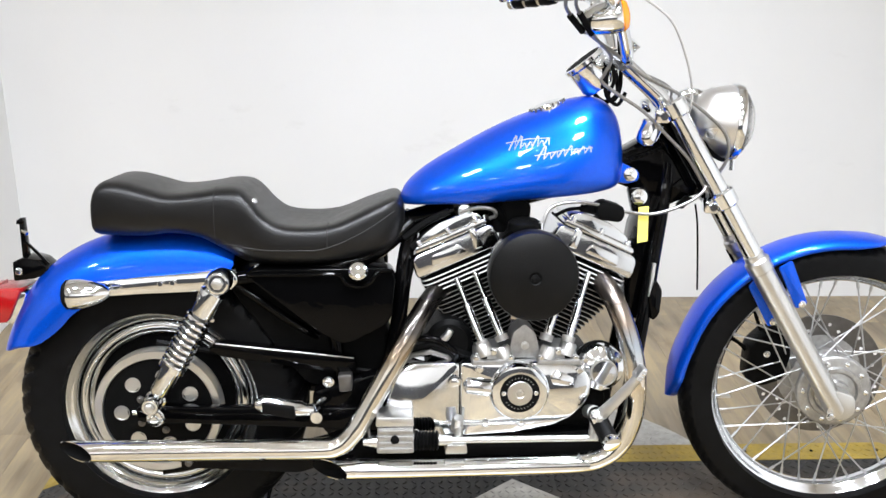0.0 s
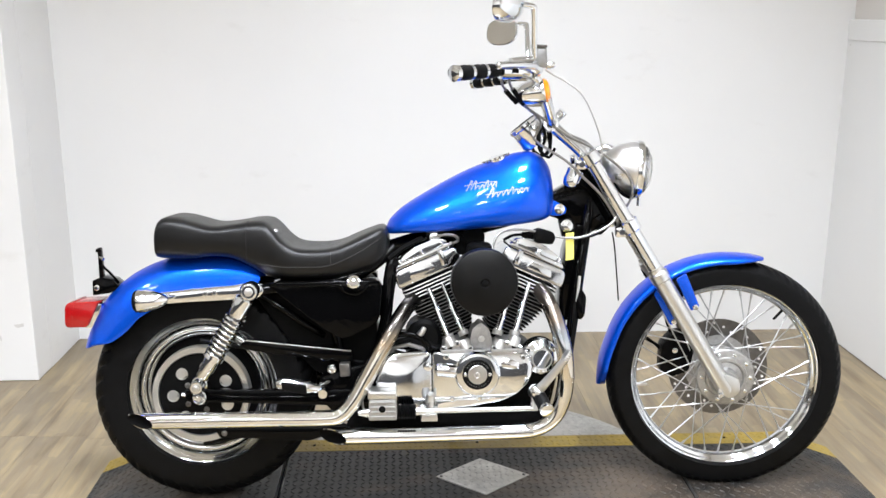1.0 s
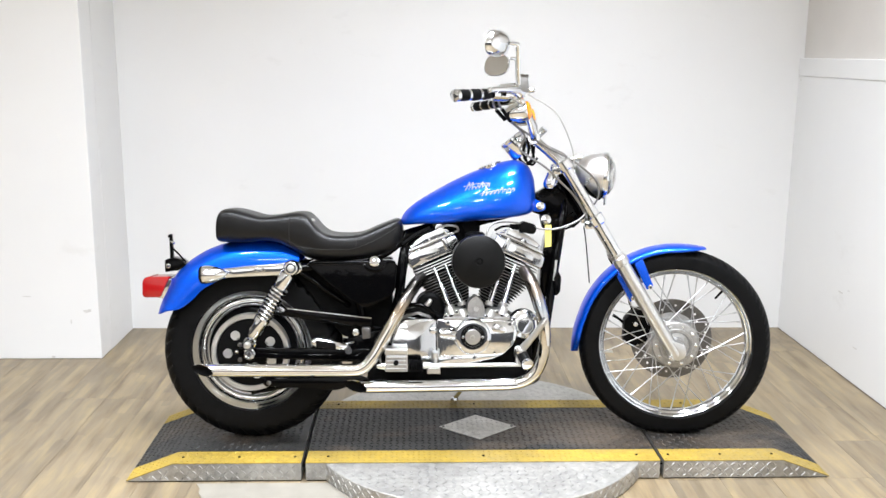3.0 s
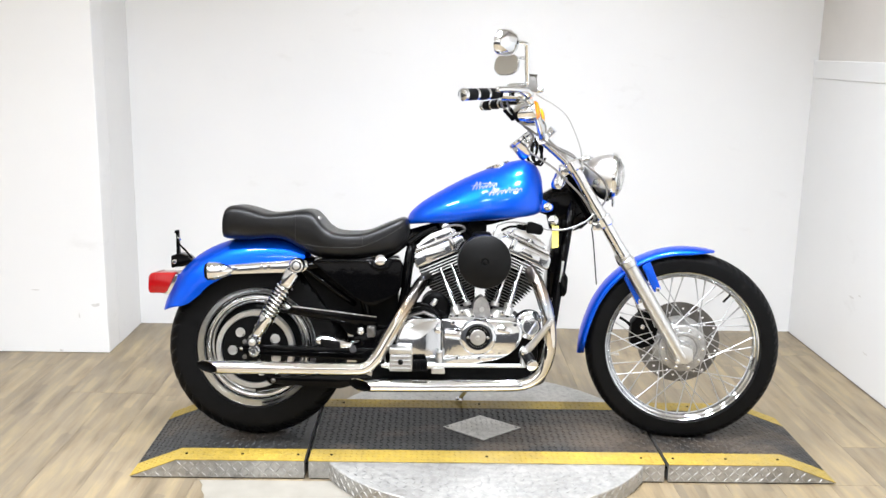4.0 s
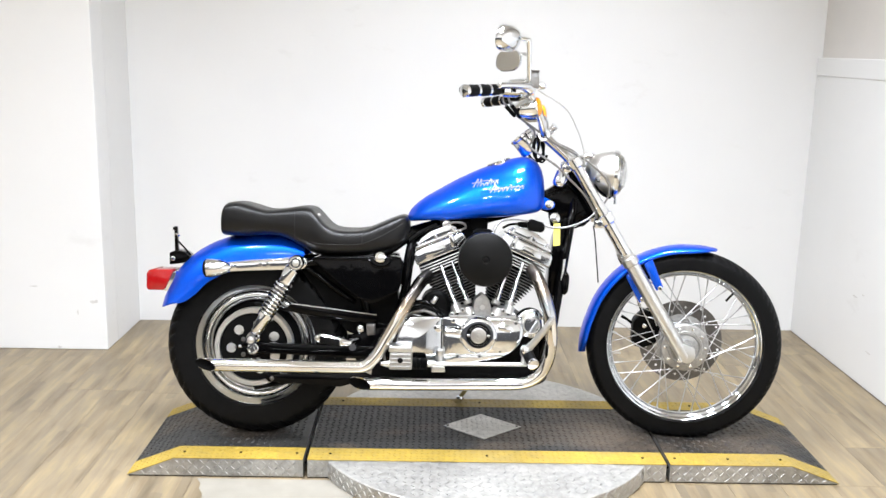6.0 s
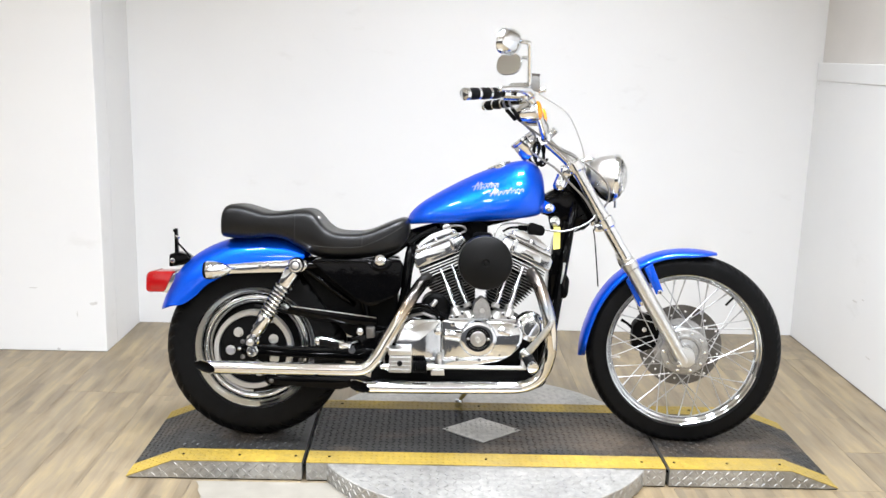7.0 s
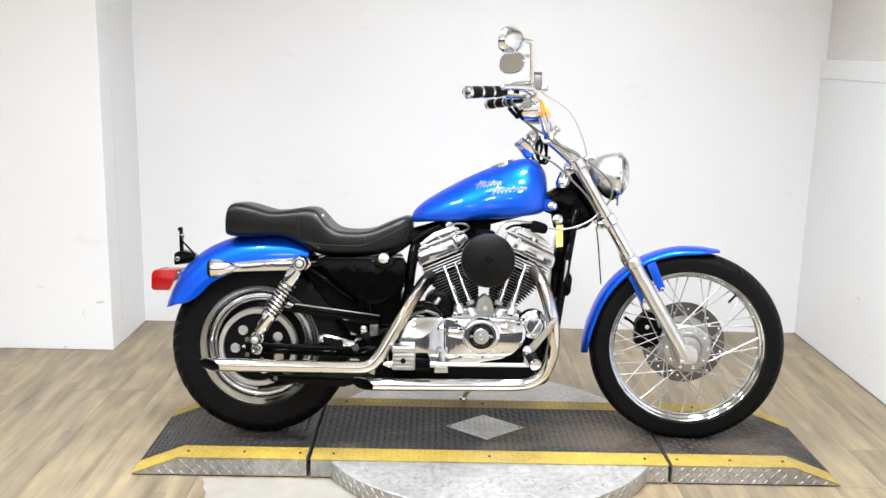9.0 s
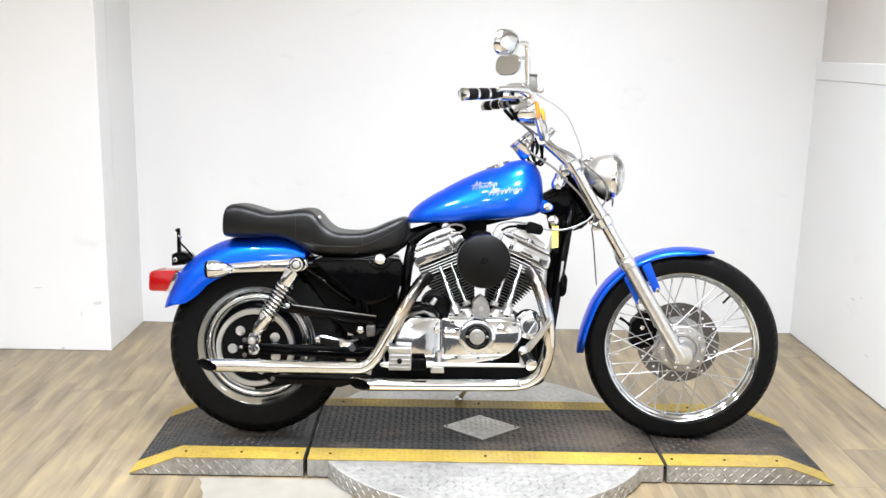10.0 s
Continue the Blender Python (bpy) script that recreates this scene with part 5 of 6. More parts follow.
for k in range(7):
    part("stamp_bar", Geo().box(-0.0032, 0.0032, -0.0465, -0.0435, -0.0035, 0.0035).moved(Matrix.Translation((0.262 + 0.0105 * k, 0, 0.8475 + 0.0036 * k)) @ Matrix.Rotation(radians(-19), 4, "Y")), CRINKLE, frame_ob, bevel=0.0008)
part("cable_clip", Geo().prism(rounded([(0.372, 0.752), (0.392, 0.772), (0.412, 0.766), (0.385, 0.742)], 0.004), -0.05, -0.04).tube([(0.358, -0.045, 0.738), (0.388, -0.045, 0.752)], [0.003, 0.005], 8, 1), CRINKLE, frame_ob)
part("neck_tube", Geo().tube([(0.345, 0, 0.935), (0.432, 0, 0.778)], 0.031, 20, 1), BLACK, frame_ob)
part("ignition_switch", Geo().lathe([(0.004, -0.030), (0.014, -0.028), (0.021, -0.020), (0.0235, -0.006), (0.0235, 0.016), (0.025, 0.018), (0.025, 0.023), (0.018, 0.025)], (0.302, -0.06, 0.905), (0.42, 0.15, 0.89), 28), CHROME, bike, "small chrome ignition switch cup")
mount = part("front_engine_mount", Geo().prism(rounded([(0.262, 0.790), (0.30, 0.795), (0.312, 0.765), (0.305, 0.738), (0.275, 0.735)], 0.008), -0.07, -0.04), BLACK, bike, "black engine mount", bevel=0.004)
part("mount_bolt", bolt(0.285, 0.772, -0.07, 0.013, 0.012), CHROME, mount)
part("breather_cover", Geo().prism(rounded([(0.318, 0.505), (0.334, 0.520), (0.338, 0.575), (0.322, 0.600), (0.308, 0.56)], 0.01), -0.10, -0.07), BLACK, bike, "black bracket on the down tube", bevel=0.004)
part("down_tube_web", Geo().prism(rounded([(0.318, 0.775), (0.345, 0.770), (0.322, 0.620), (0.302, 0.500), (0.268, 0.500), (0.276, 0.600), (0.290, 0.700)], 0.008), -0.055, 0.055), BLACK, frame_ob, "black plate between the down tubes", bevel=0.004)
# Thin grey strip models the soft reflection along the glossy down tube.
part("tube_strip", Geo().tube([(0.320, -0.089, 0.632), (0.312, -0.095, 0.56)], 0.0045, 8, 1), SATIN, bike, "short grey strip standing in for a reflection on the down tube")
part("hang_tag", Geo().prism([(-0.012, 0.754), (0.012, 0.755), (0.013, 0.680), (-0.011, 0.677)], -0.0005, 0.0005).moved(Matrix.Translation((0.290, -0.092, 0)) @ Matrix.Rotation(radians(14), 4, "Z")), YELLOW_TAG, bike, "small yellow paper tag")

# oil tank, side cover
oil = part("oil_tank", Geo().prism(rounded([(-0.545, 0.622), (-0.520, 0.632), (-0.245, 0.634), (-0.232, 0.615), (-0.240, 0.530), (-0.258, 0.510), (-0.325, 0.476), (-0.350, 0.474), (-0.40, 0.505)], 0.014), -0.143, -0.080), BLACK, bike, "glossy black oil tank cover", bevel=0.022, steps=6)
part("tank_lip", Geo().tube([(-0.535, -0.148, 0.622), (-0.42, -0.152, 0.623), (-0.352, -0.153, 0.624), (-0.335, -0.155, 0.606), (-0.308, -0.156, 0.598), (-0.282, -0.155, 0.608), (-0.268, -0.153, 0.628), (-0.24, -0.150, 0.630)], 0.004, 8, 4), BLACK, oil)
part("oil_cap", Geo().lathe([(0.018, 0), (0.020, 0.003), (0.020, 0.016), (0.016, 0.021), (0.004, 0.023)], (-0.309, -0.152, 0.626), (0, -0.85, 0.52), 32), CHROME, oil, "domed chrome oil cap")
part("battery_cover", Geo().prism(rounded([(-0.545, 0.62), (-0.25, 0.63), (-0.25, 0.43), (-0.45, 0.43)], 0.015), 0.06, 0.14), BLACK, bike, "black battery cover", bevel=0.008)
part("inner_fender", Geo().prism(rounded([(-0.60, 0.60), (-0.26, 0.63), (-0.24, 0.36), (-0.42, 0.36), (-0.47, 0.42)], 0.02), -0.075, 0.075), CRINKLE, bike, "black inner guard between the frame tubes", bevel=0.004)
part("starter_cover", Geo().tube([(-0.12, -0.02, 0.47), (-0.12, -0.12, 0.47), (-0.12, -0.13, 0.47)], [0.05, 0.05, 0.04], 24, 1).tube([(-0.235, -0.10, 0.43), (-0.18, -0.125, 0.455), (-0.12, -0.13, 0.455), (-0.075, -0.12, 0.44)], 0.010, 8, 4).tube([(-0.22, -0.10, 0.46), (-0.15, -0.12, 0.485), (-0.10, -0.12, 0.46)], 0.006, 8, 4), CRINKLE, bike, "black hoses and starter behind the exhaust")

# engine
part("crankcase", Geo().prism(rounded([(-0.25, 0.25), (-0.26, 0.40), (-0.20, 0.445), (0.14, 0.45), (0.22, 0.40), (0.225, 0.30), (0.15, 0.195), (-0.22, 0.190)], 0.03), -0.105, 0.14), CRINKLE, bike, "black engine crankcase", bevel=0.01)


def cylinder(name, base, lean):
    """One cylinder with its fins, head and rocker cover; lean: degrees to the front."""
    m = Matrix.Translation((base[0], 0, base[1])) @ Matrix.Rotation(radians(lean), 4, "Y")
    barrel = part(name, Geo().lathe([(0.044, -0.03), (0.044, 0.05), (0.050, 0.155), (0.055, 0.225), (0.05, 0.24)], (0, 0, 0), (0, 0, 1), 32).moved(m), DEEP_BLACK, bike, "black finned cylinder")

    def fin(z, w, d0, d1, thick, edge):
        n = 44
        loop = []
        for j in range(n):
            a = 2 * math.pi * j / n
            c, s = math.cos(a), math.sin(a)
            x = w * (1 if c >= 0 else -1) * abs(c) ** 0.26
            y = (d1 if s >= 0 else d0) * (1 if s >= 0 else -1) * abs(s) ** 0.26
            loop.append((x, y))
        gg = Geo()
        low, mid_l, mid_h, high = ([(x * k, y * k, zz) for x, y in loop] for k, zz in ((0.985, z), (1.0, z + thick * 0.25), (1.0, z + thick * 0.75), (0.985, z + thick)))
        gg.add(low + mid_l + mid_h + high, [(i, (i + 1) % n, n + (i + 1) % n, n + i) for i in range(n)] + [(n + i, n + (i + 1) % n, 2 * n + (i + 1) % n, 2 * n + i) for i in range(n)] + [(2 * n + i, 2 * n + (i + 1) % n, 3 * n + (i + 1) % n, 3 * n + i) for i in range(n)], 1)
        gg.add(low, [tuple(range(n))], 0).add(high, [tuple(range(n))], 0)
        return part("fin", gg.moved(m), [DEEP_BLACK, edge], barrel, weld=True)

    for i in range(16):
        z = 0.022 + i * 0.0101
        t = i / 15
        fin(z, min(0.094, 0.047 + 0.40 * max(0.0, z - 0.045)), 0.080 + 0.020 * t, 0.08, 0.0024, FIN)
    for i in range(4):
        z = 0.188 + i * 0.0097
        fin(z, 0.097 - 0.001 * abs(i - 2), 0.1075, 0.09, 0.0034, EDGE)
    k = 1 if lean < 0 else -1

    def slab(pts, y0, y1):
        return Geo().prism(rounded([(k * u, h) for u, h in pts], 0.007), y0, y1).moved(m)

    part("rocker_box", slab([(-0.096, 0.2290), (0.091, 0.2290), (0.094, 0.240), (0.091, 0.272), (0.084, 0.278), (-0.084, 0.278), (-0.094, 0.268), (-0.098, 0.242)], -0.108, 0.085), MOTTLED, barrel, "tall polished chrome rocker box", bevel=0.0115, steps=5)
    part("gasket", slab([(-0.080, 0.276), (0.079, 0.276), (0.079, 0.2805), (-0.080, 0.2805)], -0.098, 0.076), DEEP_BLACK, barrel, "thin black gasket")
    part("rocker_middle", slab([(-0.081, 0.2800), (0.082, 0.2800), (0.082, 0.292), (-0.078, 0.292)], -0.100, 0.078), MOTTLED, barrel, "chrome rocker spacer", bevel=0.004, steps=3)
    part("rocker_cover", slab([(-0.076, 0.2925), (0.078, 0.2925), (0.072, 0.306), (0.048, 0.318), (-0.010, 0.320), (-0.050, 0.310)], -0.092, 0.070), MOTTLED, barrel, "polished chrome rocker cover", bevel=0.008, steps=4)
    part("rocker_recess", slab([(-0.060, 0.243), (0.020, 0.243), (0.012, 0.266), (-0.052, 0.266)], -0.1098, -0.100), MOTTLED, barrel, bevel=0.003, steps=3)
    part("oil_boss", slab([(0.036, 0.240), (0.058, 0.240), (0.056, 0.284), (0.040, 0.284)], -0.1115, -0.085), MOTTLED, barrel, bevel=0.005, steps=3)
    for x in (-0.066, 0.0, 0.062):
        part("rocker_bolt", Geo().lathe([(0.0075, 0.290), (0.0075, 0.294), (0.0055, 0.295), (0.0055, 0.302), (0.004, 0.304)], (x, -0.0945, 0.0), (0, 0, 1), 12).moved(m), CHROME, barrel)
    return barrel


cylinder("rear_cylinder", (-0.005, 0.430), -23.5)
cylinder("front_cylinder", (0.082, 0.430), 24.0)
for p0, p1 in (((-0.116, 0.632), (-0.052, 0.474)), ((-0.078, 0.645), (-0.012, 0.486)), ((0.142, 0.660), (0.082, 0.486)), ((0.184, 0.645), (0.128, 0.482))):
    a, b = Vector((p0[0], -0.100, p0[1])), Vector((p1[0], -0.150, p1[1]))
    a = a.lerp(b, 0.17)
    rod = part("pushrod_tube", Geo().tube([a, a.lerp(b, 0.45)], 0.0068, 16, 1), POLISH, bike, "dulled chrome pushrod tube")
    part("lower_sleeve", Geo().tube([a.lerp(b, 0.40), a.lerp(b, 0.42), a.lerp(b, 0.97)], [0.0078, 0.0094, 0.0094], 16, 1), POLISH, rod)
    part("tube_collar", Geo().tube([a.lerp(b, 0.95), a.lerp(b, 1.04)], 0.0145, 16, 1), CAST, rod)
for x0, s in ((-0.030, -1), (0.107, 1)):
    g = Geo().prism(rounded([(x0 - 0.040, 0.436), (x0 - 0.038, 0.458), (x0 - 0.020, 0.468), (x0 + 0.020, 0.469), (x0 + 0.038, 0.460), (x0 + 0.040, 0.436)], 0.007), -0.160, -0.09)
    block = part("tappet_block", g, CAST, bike, "dull cast tappet block", bevel=0.004)
    part("block_flange", Geo().prism(rounded([(x0 - 0.046, 0.433), (x0 - 0.044, 0.443), (x0 + 0.044, 0.445), (x0 + 0.046, 0.433)], 0.004), -0.171, -0.09), CAST, block, bevel=0.003)
    for dx in (-0.036, 0.0, 0.036):
        part("block_bolt", bolt(x0 + dx, 0.450 + (0.010 if dx == 0 else -0.004), -0.162, 0.0055), CHROME, block)
    for dx in (-0.020, 0.020):
        lean = Vector((-0.34 if s < 0 else 0.32, 0.19, 0.92)).normalized()
        part("tappet_boss", Geo().lathe([(0.0175, -0.016), (0.018, 0.008), (0.0155, 0.012)], (x0 + dx, -0.150, 0.460 + 0.004 * s * dx / 0.02), lean, 24), SATIN, block)
        # Raised black patch paints the shade of a recess onto the block.
        part("tappet_recess", Geo().prism(rounded([(x0 + dx * 0.95 - 0.006, 0.444), (x0 + dx * 0.95 + 0.006, 0.444), (x0 + dx * 0.95 + 0.005, 0.458), (x0 + dx * 0.95 - 0.005, 0.458)], 0.003), -0.1625, -0.158), DEEP_BLACK, block, bevel=0.0008)
part("crankcase_breather", Geo().prism(rounded([(0.0, 0.440), (0.012, 0.495), (0.036, 0.516), (0.060, 0.495), (0.074, 0.440)], 0.008), -0.145, -0.08), CAST, bike, "grey cast case between the cylinders", bevel=0.006)
part("breather_bolt", bolt(0.038, 0.468, -0.145, 0.0065, 0.004), SATIN, bike, "round case bolt")
part("sprocket_cover", pillow(rounded([(-0.205, 0.437), (-0.0995, 0.436), (-0.0985, 0.276), (-0.19, 0.266), (-0.25, 0.278), (-0.262, 0.295), (-0.252, 0.360), (-0.235, 0.415)], 0.012, 6), -0.09, -0.162, 0.016, 0.0055), MOTTLED, bike, "chrome sprocket cover", sharp=60)
cam_cover = part("cam_cover", pillow(rounded([(-0.0985, 0.436), (0.060, 0.440), (0.135, 0.436), (0.164, 0.422), (0.177, 0.400), (0.174, 0.368), (0.160, 0.345), (0.135, 0.318), (0.095, 0.298), (0.01, 0.282), (-0.0975, 0.276)], 0.008, 6), -0.09, -0.164, 0.014, 0.0055), CHROME, bike, "polished chrome cam cover", sharp=60)
part("starter_boss", Geo().tube([(-0.090, -0.158, 0.388), (-0.084, -0.160, 0.388), (-0.034, -0.163, 0.384), (-0.026, -0.164, 0.384)], [0.010, 0.019, 0.021, 0.016], 20, 1), MOTTLED, cam_cover, "rounded chrome boss beside the timer cover")
part("upper_boss", Geo().tube([(0.086, -0.150, 0.408), (0.100, -0.156, 0.404), (0.132, -0.154, 0.396), (0.150, -0.146, 0.392)], [0.014, 0.024, 0.023, 0.014], 20, 3), MOTTLED, cam_cover, "rounded chrome boss towards the oil filter")
part("lower_rail", Geo().tube([(-0.235, -0.160, 0.312), (-0.10, -0.169, 0.306), (0.05, -0.170, 0.309), (0.12, -0.163, 0.322)], 0.0042, 10, 4), CHROME, cam_cover)
timer = part("timer_cover", Geo().lathe([(0.064, 0.0), (0.0625, 0.016), (0.057, 0.023), (0.050, 0.0245), (0.0415, 0.0245), (0.041, 0.021)], (0.024, -0.164, 0.378), (0, -1, 0), 56), CHROME, bike, "round chrome timer cover")
part("timer_ring", Geo().lathe([(0.0412, 0.020), (0.0412, 0.0235), (0.040, 0.0250), (0.024, 0.0250)], (0.024, -0.164, 0.378), (0, -1, 0), 48), DEEP_BLACK, timer, "black ring with worn lettering bars")
part("timer_centre", Geo().lathe([(0.0262, 0.022), (0.0262, 0.0262), (0.0250, 0.0272), (0.010, 0.0276), (0.0085, 0.0262), (0.006, 0.0262), (0.005, 0.0285), (0.001, 0.029)], (0.024, -0.164, 0.378), (0, -1, 0), 40), SATIN, timer, "brushed centre disc")
for i in range(2):
    part("timer_screw", bolt(0.024 + (0.0335 if i else -0.0335), 0.378, -0.189, 0.0036, 0.002), CHROME, timer)
for k, a in enumerate(range(0, 180, 12)):
    for sgn in (1, -1):
        if 30 < a < 150:
            q = radians(a) * sgn
            part("ring_bar", Geo().box(-0.0007, 0.0007, -0.1894, -0.1886, -0.0014, 0.0014).moved(Matrix.Translation((0.024 + 0.0335 * math.cos(q), 0, 0.378 + 0.0335 * math.sin(q))) @ Matrix.Rotation(-q + math.pi / 2, 4, "Y")), CAST, timer)
for a in (38, 52, 66, 114, 128, 142):
    q = radians(a)
    part("case_rib", Geo().tube([(0.024 + 0.058 * math.cos(q), -0.160, 0.378 + 0.058 * math.sin(q)), (0.024 + 0.078 * math.cos(q), -0.162, min(0.440, 0.378 + 0.078 * math.sin(q)))], [0.005, 0.0042], 10, 1), CHROME, cam_cover, "cast rib beside the timer cover")
part("cover_screw", bolt(-0.110, 0.398, -0.170, 0.009, 0.006), CHROME, cam_cover)
for x, z in ((-0.045, 0.305), (0.03, 0.306), (0.098, 0.325), (0.150, 0.420), (-0.06, 0.425), (-0.19, 0.29), (0.155, 0.365)):
    part("cover_screw", bolt(x, z, -0.170, 0.0065, 0.004), CHROME, cam_cover)
filt = part("oil_filter", Geo().lathe([(0.048, 0.0), (0.0495, 0.048), (0.0475, 0.054), (0.044, 0.055), (0.030, 0.064), (0.020, 0.066)], (0.203, -0.085, 0.412), (0.02, -1, 0.05), 48), CHROME, bike, "chrome oil filter housing")
part("filter_cap", Geo().lathe([(0.027, 0.060), (0.027, 0.074), (0.025, 0.077), (0.003, 0.0775)], (0.203, -0.085, 0.408), (0.02, -1, 0.05), 40), CHROME, filt, "flat chrome end cap")
part("filter_rim", Geo().lathe([(0.0285, 0.072), (0.0285, 0.078), (0.0255, 0.078), (0.0255, 0.074)], (0.203, -0.085, 0.408), (0.02, -1, 0.05), 40, wrap=True), SATIN, filt)
for k in range(3):
    a = radians(30 + 120 * k)
    part("filter_bolt", bolt(0.203 + 0.0400 * math.cos(a), 0.414 + 0.0400 * math.sin(a), -0.139, 0.0065), CHROME, filt)
part("filter_strap", Geo().lathe([(0.0515, 0.012), (0.0515, 0.022)], (0.203, -0.085, 0.412), (0.02, -1, 0.05), 40), DEEP_BLACK, filt, "black band round the filter")
part("oil_pump", Geo().prism(rounded([(0.10, 0.27), (0.12, 0.335), (0.18, 0.36), (0.235, 0.36), (0.24, 0.29), (0.20, 0.25)], 0.015), -0.10, 0.05), CRINKLE, bike, "black lower engine case", bevel=0.006)

# air cleaner
air = part("air_cleaner", Geo().lathe([(0.080, 0.0), (0.086, 0.006), (0.0890, 0.014), (0.0890, 0.052), (0.0870, 0.058), (0.081, 0.0615), (0.055, 0.0665), (0.025, 0.0715), (0.013, 0.0720), (0.010, 0.0690), (0.003, 0.0685)], (0.038, -0.196, 0.638), (0, -1, 0.02), 72), FOAM, bike, "round black air cleaner cover")
part("centre_bolt", Geo().lathe([(0.008, 0), (0.008, 0.004), (0.003, 0.006)], (0.038, -0.2635, 0.6395), (0, -1, 0.02), 20), DEEP_BLACK, air)
part("backing_plate", Geo().lathe([(0.078, -0.042), (0.084, -0.036), (0.084, 0.0)], (0.038, -0.194, 0.638), (0, -1, 0.02), 48), BLACK, air)
part("carburettor", Geo().prism(rounded([(0.0, 0.60), (0.075, 0.60), (0.08, 0.69), (0.065, 0.712), (0.01, 0.712), (-0.005, 0.69)], 0.012), -0.145, 0.02), CRINKLE, bike, "black carburettor between the cylinders", bevel=0.006)
part("carburettor_top", Geo().lathe([(0.034, -0.03), (0.036, 0.0), (0.034, 0.012), (0.026, 0.018), (0.004, 0.020)], (0.036, -0.105, 0.712), (0, -0.05, 1), 28), CRINKLE, bike, "round black carburettor top")
part("coil_bracket", Geo().prism(rounded([(-0.034, 0.690), (-0.030, 0.758), (-0.012, 0.764), (0.030, 0.766), (0.056, 0.756), (0.052, 0.700)], 0.010), -0.062, 0.05), CRINKLE, bike, "black bracket between the cylinder heads", bevel=0.005)
part("bracket_edge", Geo().tube([(-0.030, -0.064, 0.700), (-0.027, -0.064, 0.752), (-0.006, -0.064, 0.758)], 0.0035, 8, 3), BLACK, bike, "glossy black bracket edge")
part("intake_elbow", Geo().tube([(0.0, -0.05, 0.71), (-0.02, -0.06, 0.745), (-0.06, -0.05, 0.752)], 0.012, 10, 4), CRINKLE, bike, "black fuel hose under the tank")
regu = part("ignition_module", Geo().prism(rounded([(0.192, 0.728), (0.186, 0.758), (0.205, 0.768), (0.245, 0.756), (0.249, 0.737), (0.240, 0.722)], 0.008), -0.105, -0.055), CRINKLE, bike, "black plastic coil under the tank", bevel=0.004)
part("coil_plug", Geo().tube([(0.188, -0.08, 0.746), (0.158, -0.085, 0.750)], [0.011, 0.008], 12, 1), DEEP_BLACK, regu)
for pts, r, mt, lab in (
    ([(0.160, -0.085, 0.750), (0.13, -0.09, 0.748), (0.105, -0.085, 0.735)], 0.004, DEEP_BLACK, "black plug lead"),
    ([(0.070, -0.12, 0.695), (0.074, -0.12, 0.725), (0.092, -0.11, 0.756), (0.14, -0.105, 0.766), (0.20, -0.10, 0.758), (0.247, -0.10, 0.745), (0.314, -0.10, 0.741), (0.381, -0.10, 0.764), (0.414, -0.10, 0.790), (0.42, -0.09, 0.81)], 0.0034, BRAID, "bright throttle cable loop"),
    ([(-0.10, -0.085, 0.742), (-0.06, -0.09, 0.752), (-0.03, -0.09, 0.748), (-0.022, -0.085, 0.735), (-0.035, -0.08, 0.728)], 0.004, BRAID, "chrome vent tube"),
    ([(-0.20, -0.085, 0.665), (-0.16, -0.08, 0.70), (-0.10, -0.075, 0.728)], 0.007, CRINKLE, "black oil line"),
    ([(-0.215, -0.085, 0.685), (-0.17, -0.08, 0.718), (-0.12, -0.075, 0.742)], 0.008, CRINKLE, "black wiring loom"),
    ([(-0.195, -0.09, 0.64), (-0.205, -0.09, 0.60), (-0.212, -0.085, 0.54)], 0.006, CRINKLE, "black breather hose"),
):
    part("hose", Geo().tube(pts, r, 8, 5), mt, bike, lab)
part("oil_fitting", Geo().tube([(-0.150, -0.13, 0.468), (-0.128, -0.135, 0.484), (-0.118, -0.135, 0.500)], [0.006, 0.009, 0.007], 10, 3), SATIN, bike, "small silver oil fitting")
part("hose_loop", Geo().tube([(-0.240, -0.118, 0.452), (-0.20, -0.132, 0.478), (-0.150, -0.138, 0.480), (-0.112, -0.136, 0.455), (-0.105, -0.13, 0.438)], 0.0075, 10, 5), BLACK, bike, "glossy black hose loop")
for k, off in enumerate((0.0, 0.016)):
    loop = [(-0.232 + 0.3 * off, -0.124, 0.436 - off), (-0.198, -0.134, 0.461 - off), (-0.160, -0.138, 0.470 - off), (-0.126, -0.136, 0.458 - off), (-0.108, -0.130, 0.436 - off)]
    line = []
    for (p, q) in zip(loop, loop[1:]):
        line += [Vector(p).lerp(Vector(q), j / 8) for j in range(8)]
    part("ribbed_hose", Geo().tube(line, [0.0052 if j % 2 else 0.0064 for j in range(len(line))], 10, 1), DISC if k else CRINKLE, bike, "ribbed grey oil hose" if k else "ribbed black oil hose")
part("carb_fitting", Geo().tube([(0.068, -0.12, 0.690), (0.068, -0.12, 0.725)], 0.006, 10, 1), CHROME, bike, "chrome cable fitting")

# exhaust
up_pts = [(-0.120, -0.045, 0.578), (-0.145, -0.09, 0.572), (-0.176, -0.145, 0.545), (-0.225, -0.19, 0.470), (-0.300, -0.205, 0.335), (-0.325, -0.207, 0.298), (-0.352, -0.208, 0.276), (-0.395, -0.208, 0.270), (-0.60, -0.208, 0.270), (-0.853, -0.208, 0.270)]
lo_pts = [(0.185, -0.045, 0.605), (0.204, -0.09, 0.598), (0.226, -0.145, 0.560), (0.250, -0.175, 0.490), (0.264, -0.185, 0.42), (0.266, -0.18, 0.335), (0.248, -0.172, 0.268), (0.213, -0.168, 0.230), (0.160, -0.166, 0.214), (0.05, -0.165, 0.210), (-0.15, -0.165, 0.207), (-0.345, -0.165, 0.205)]


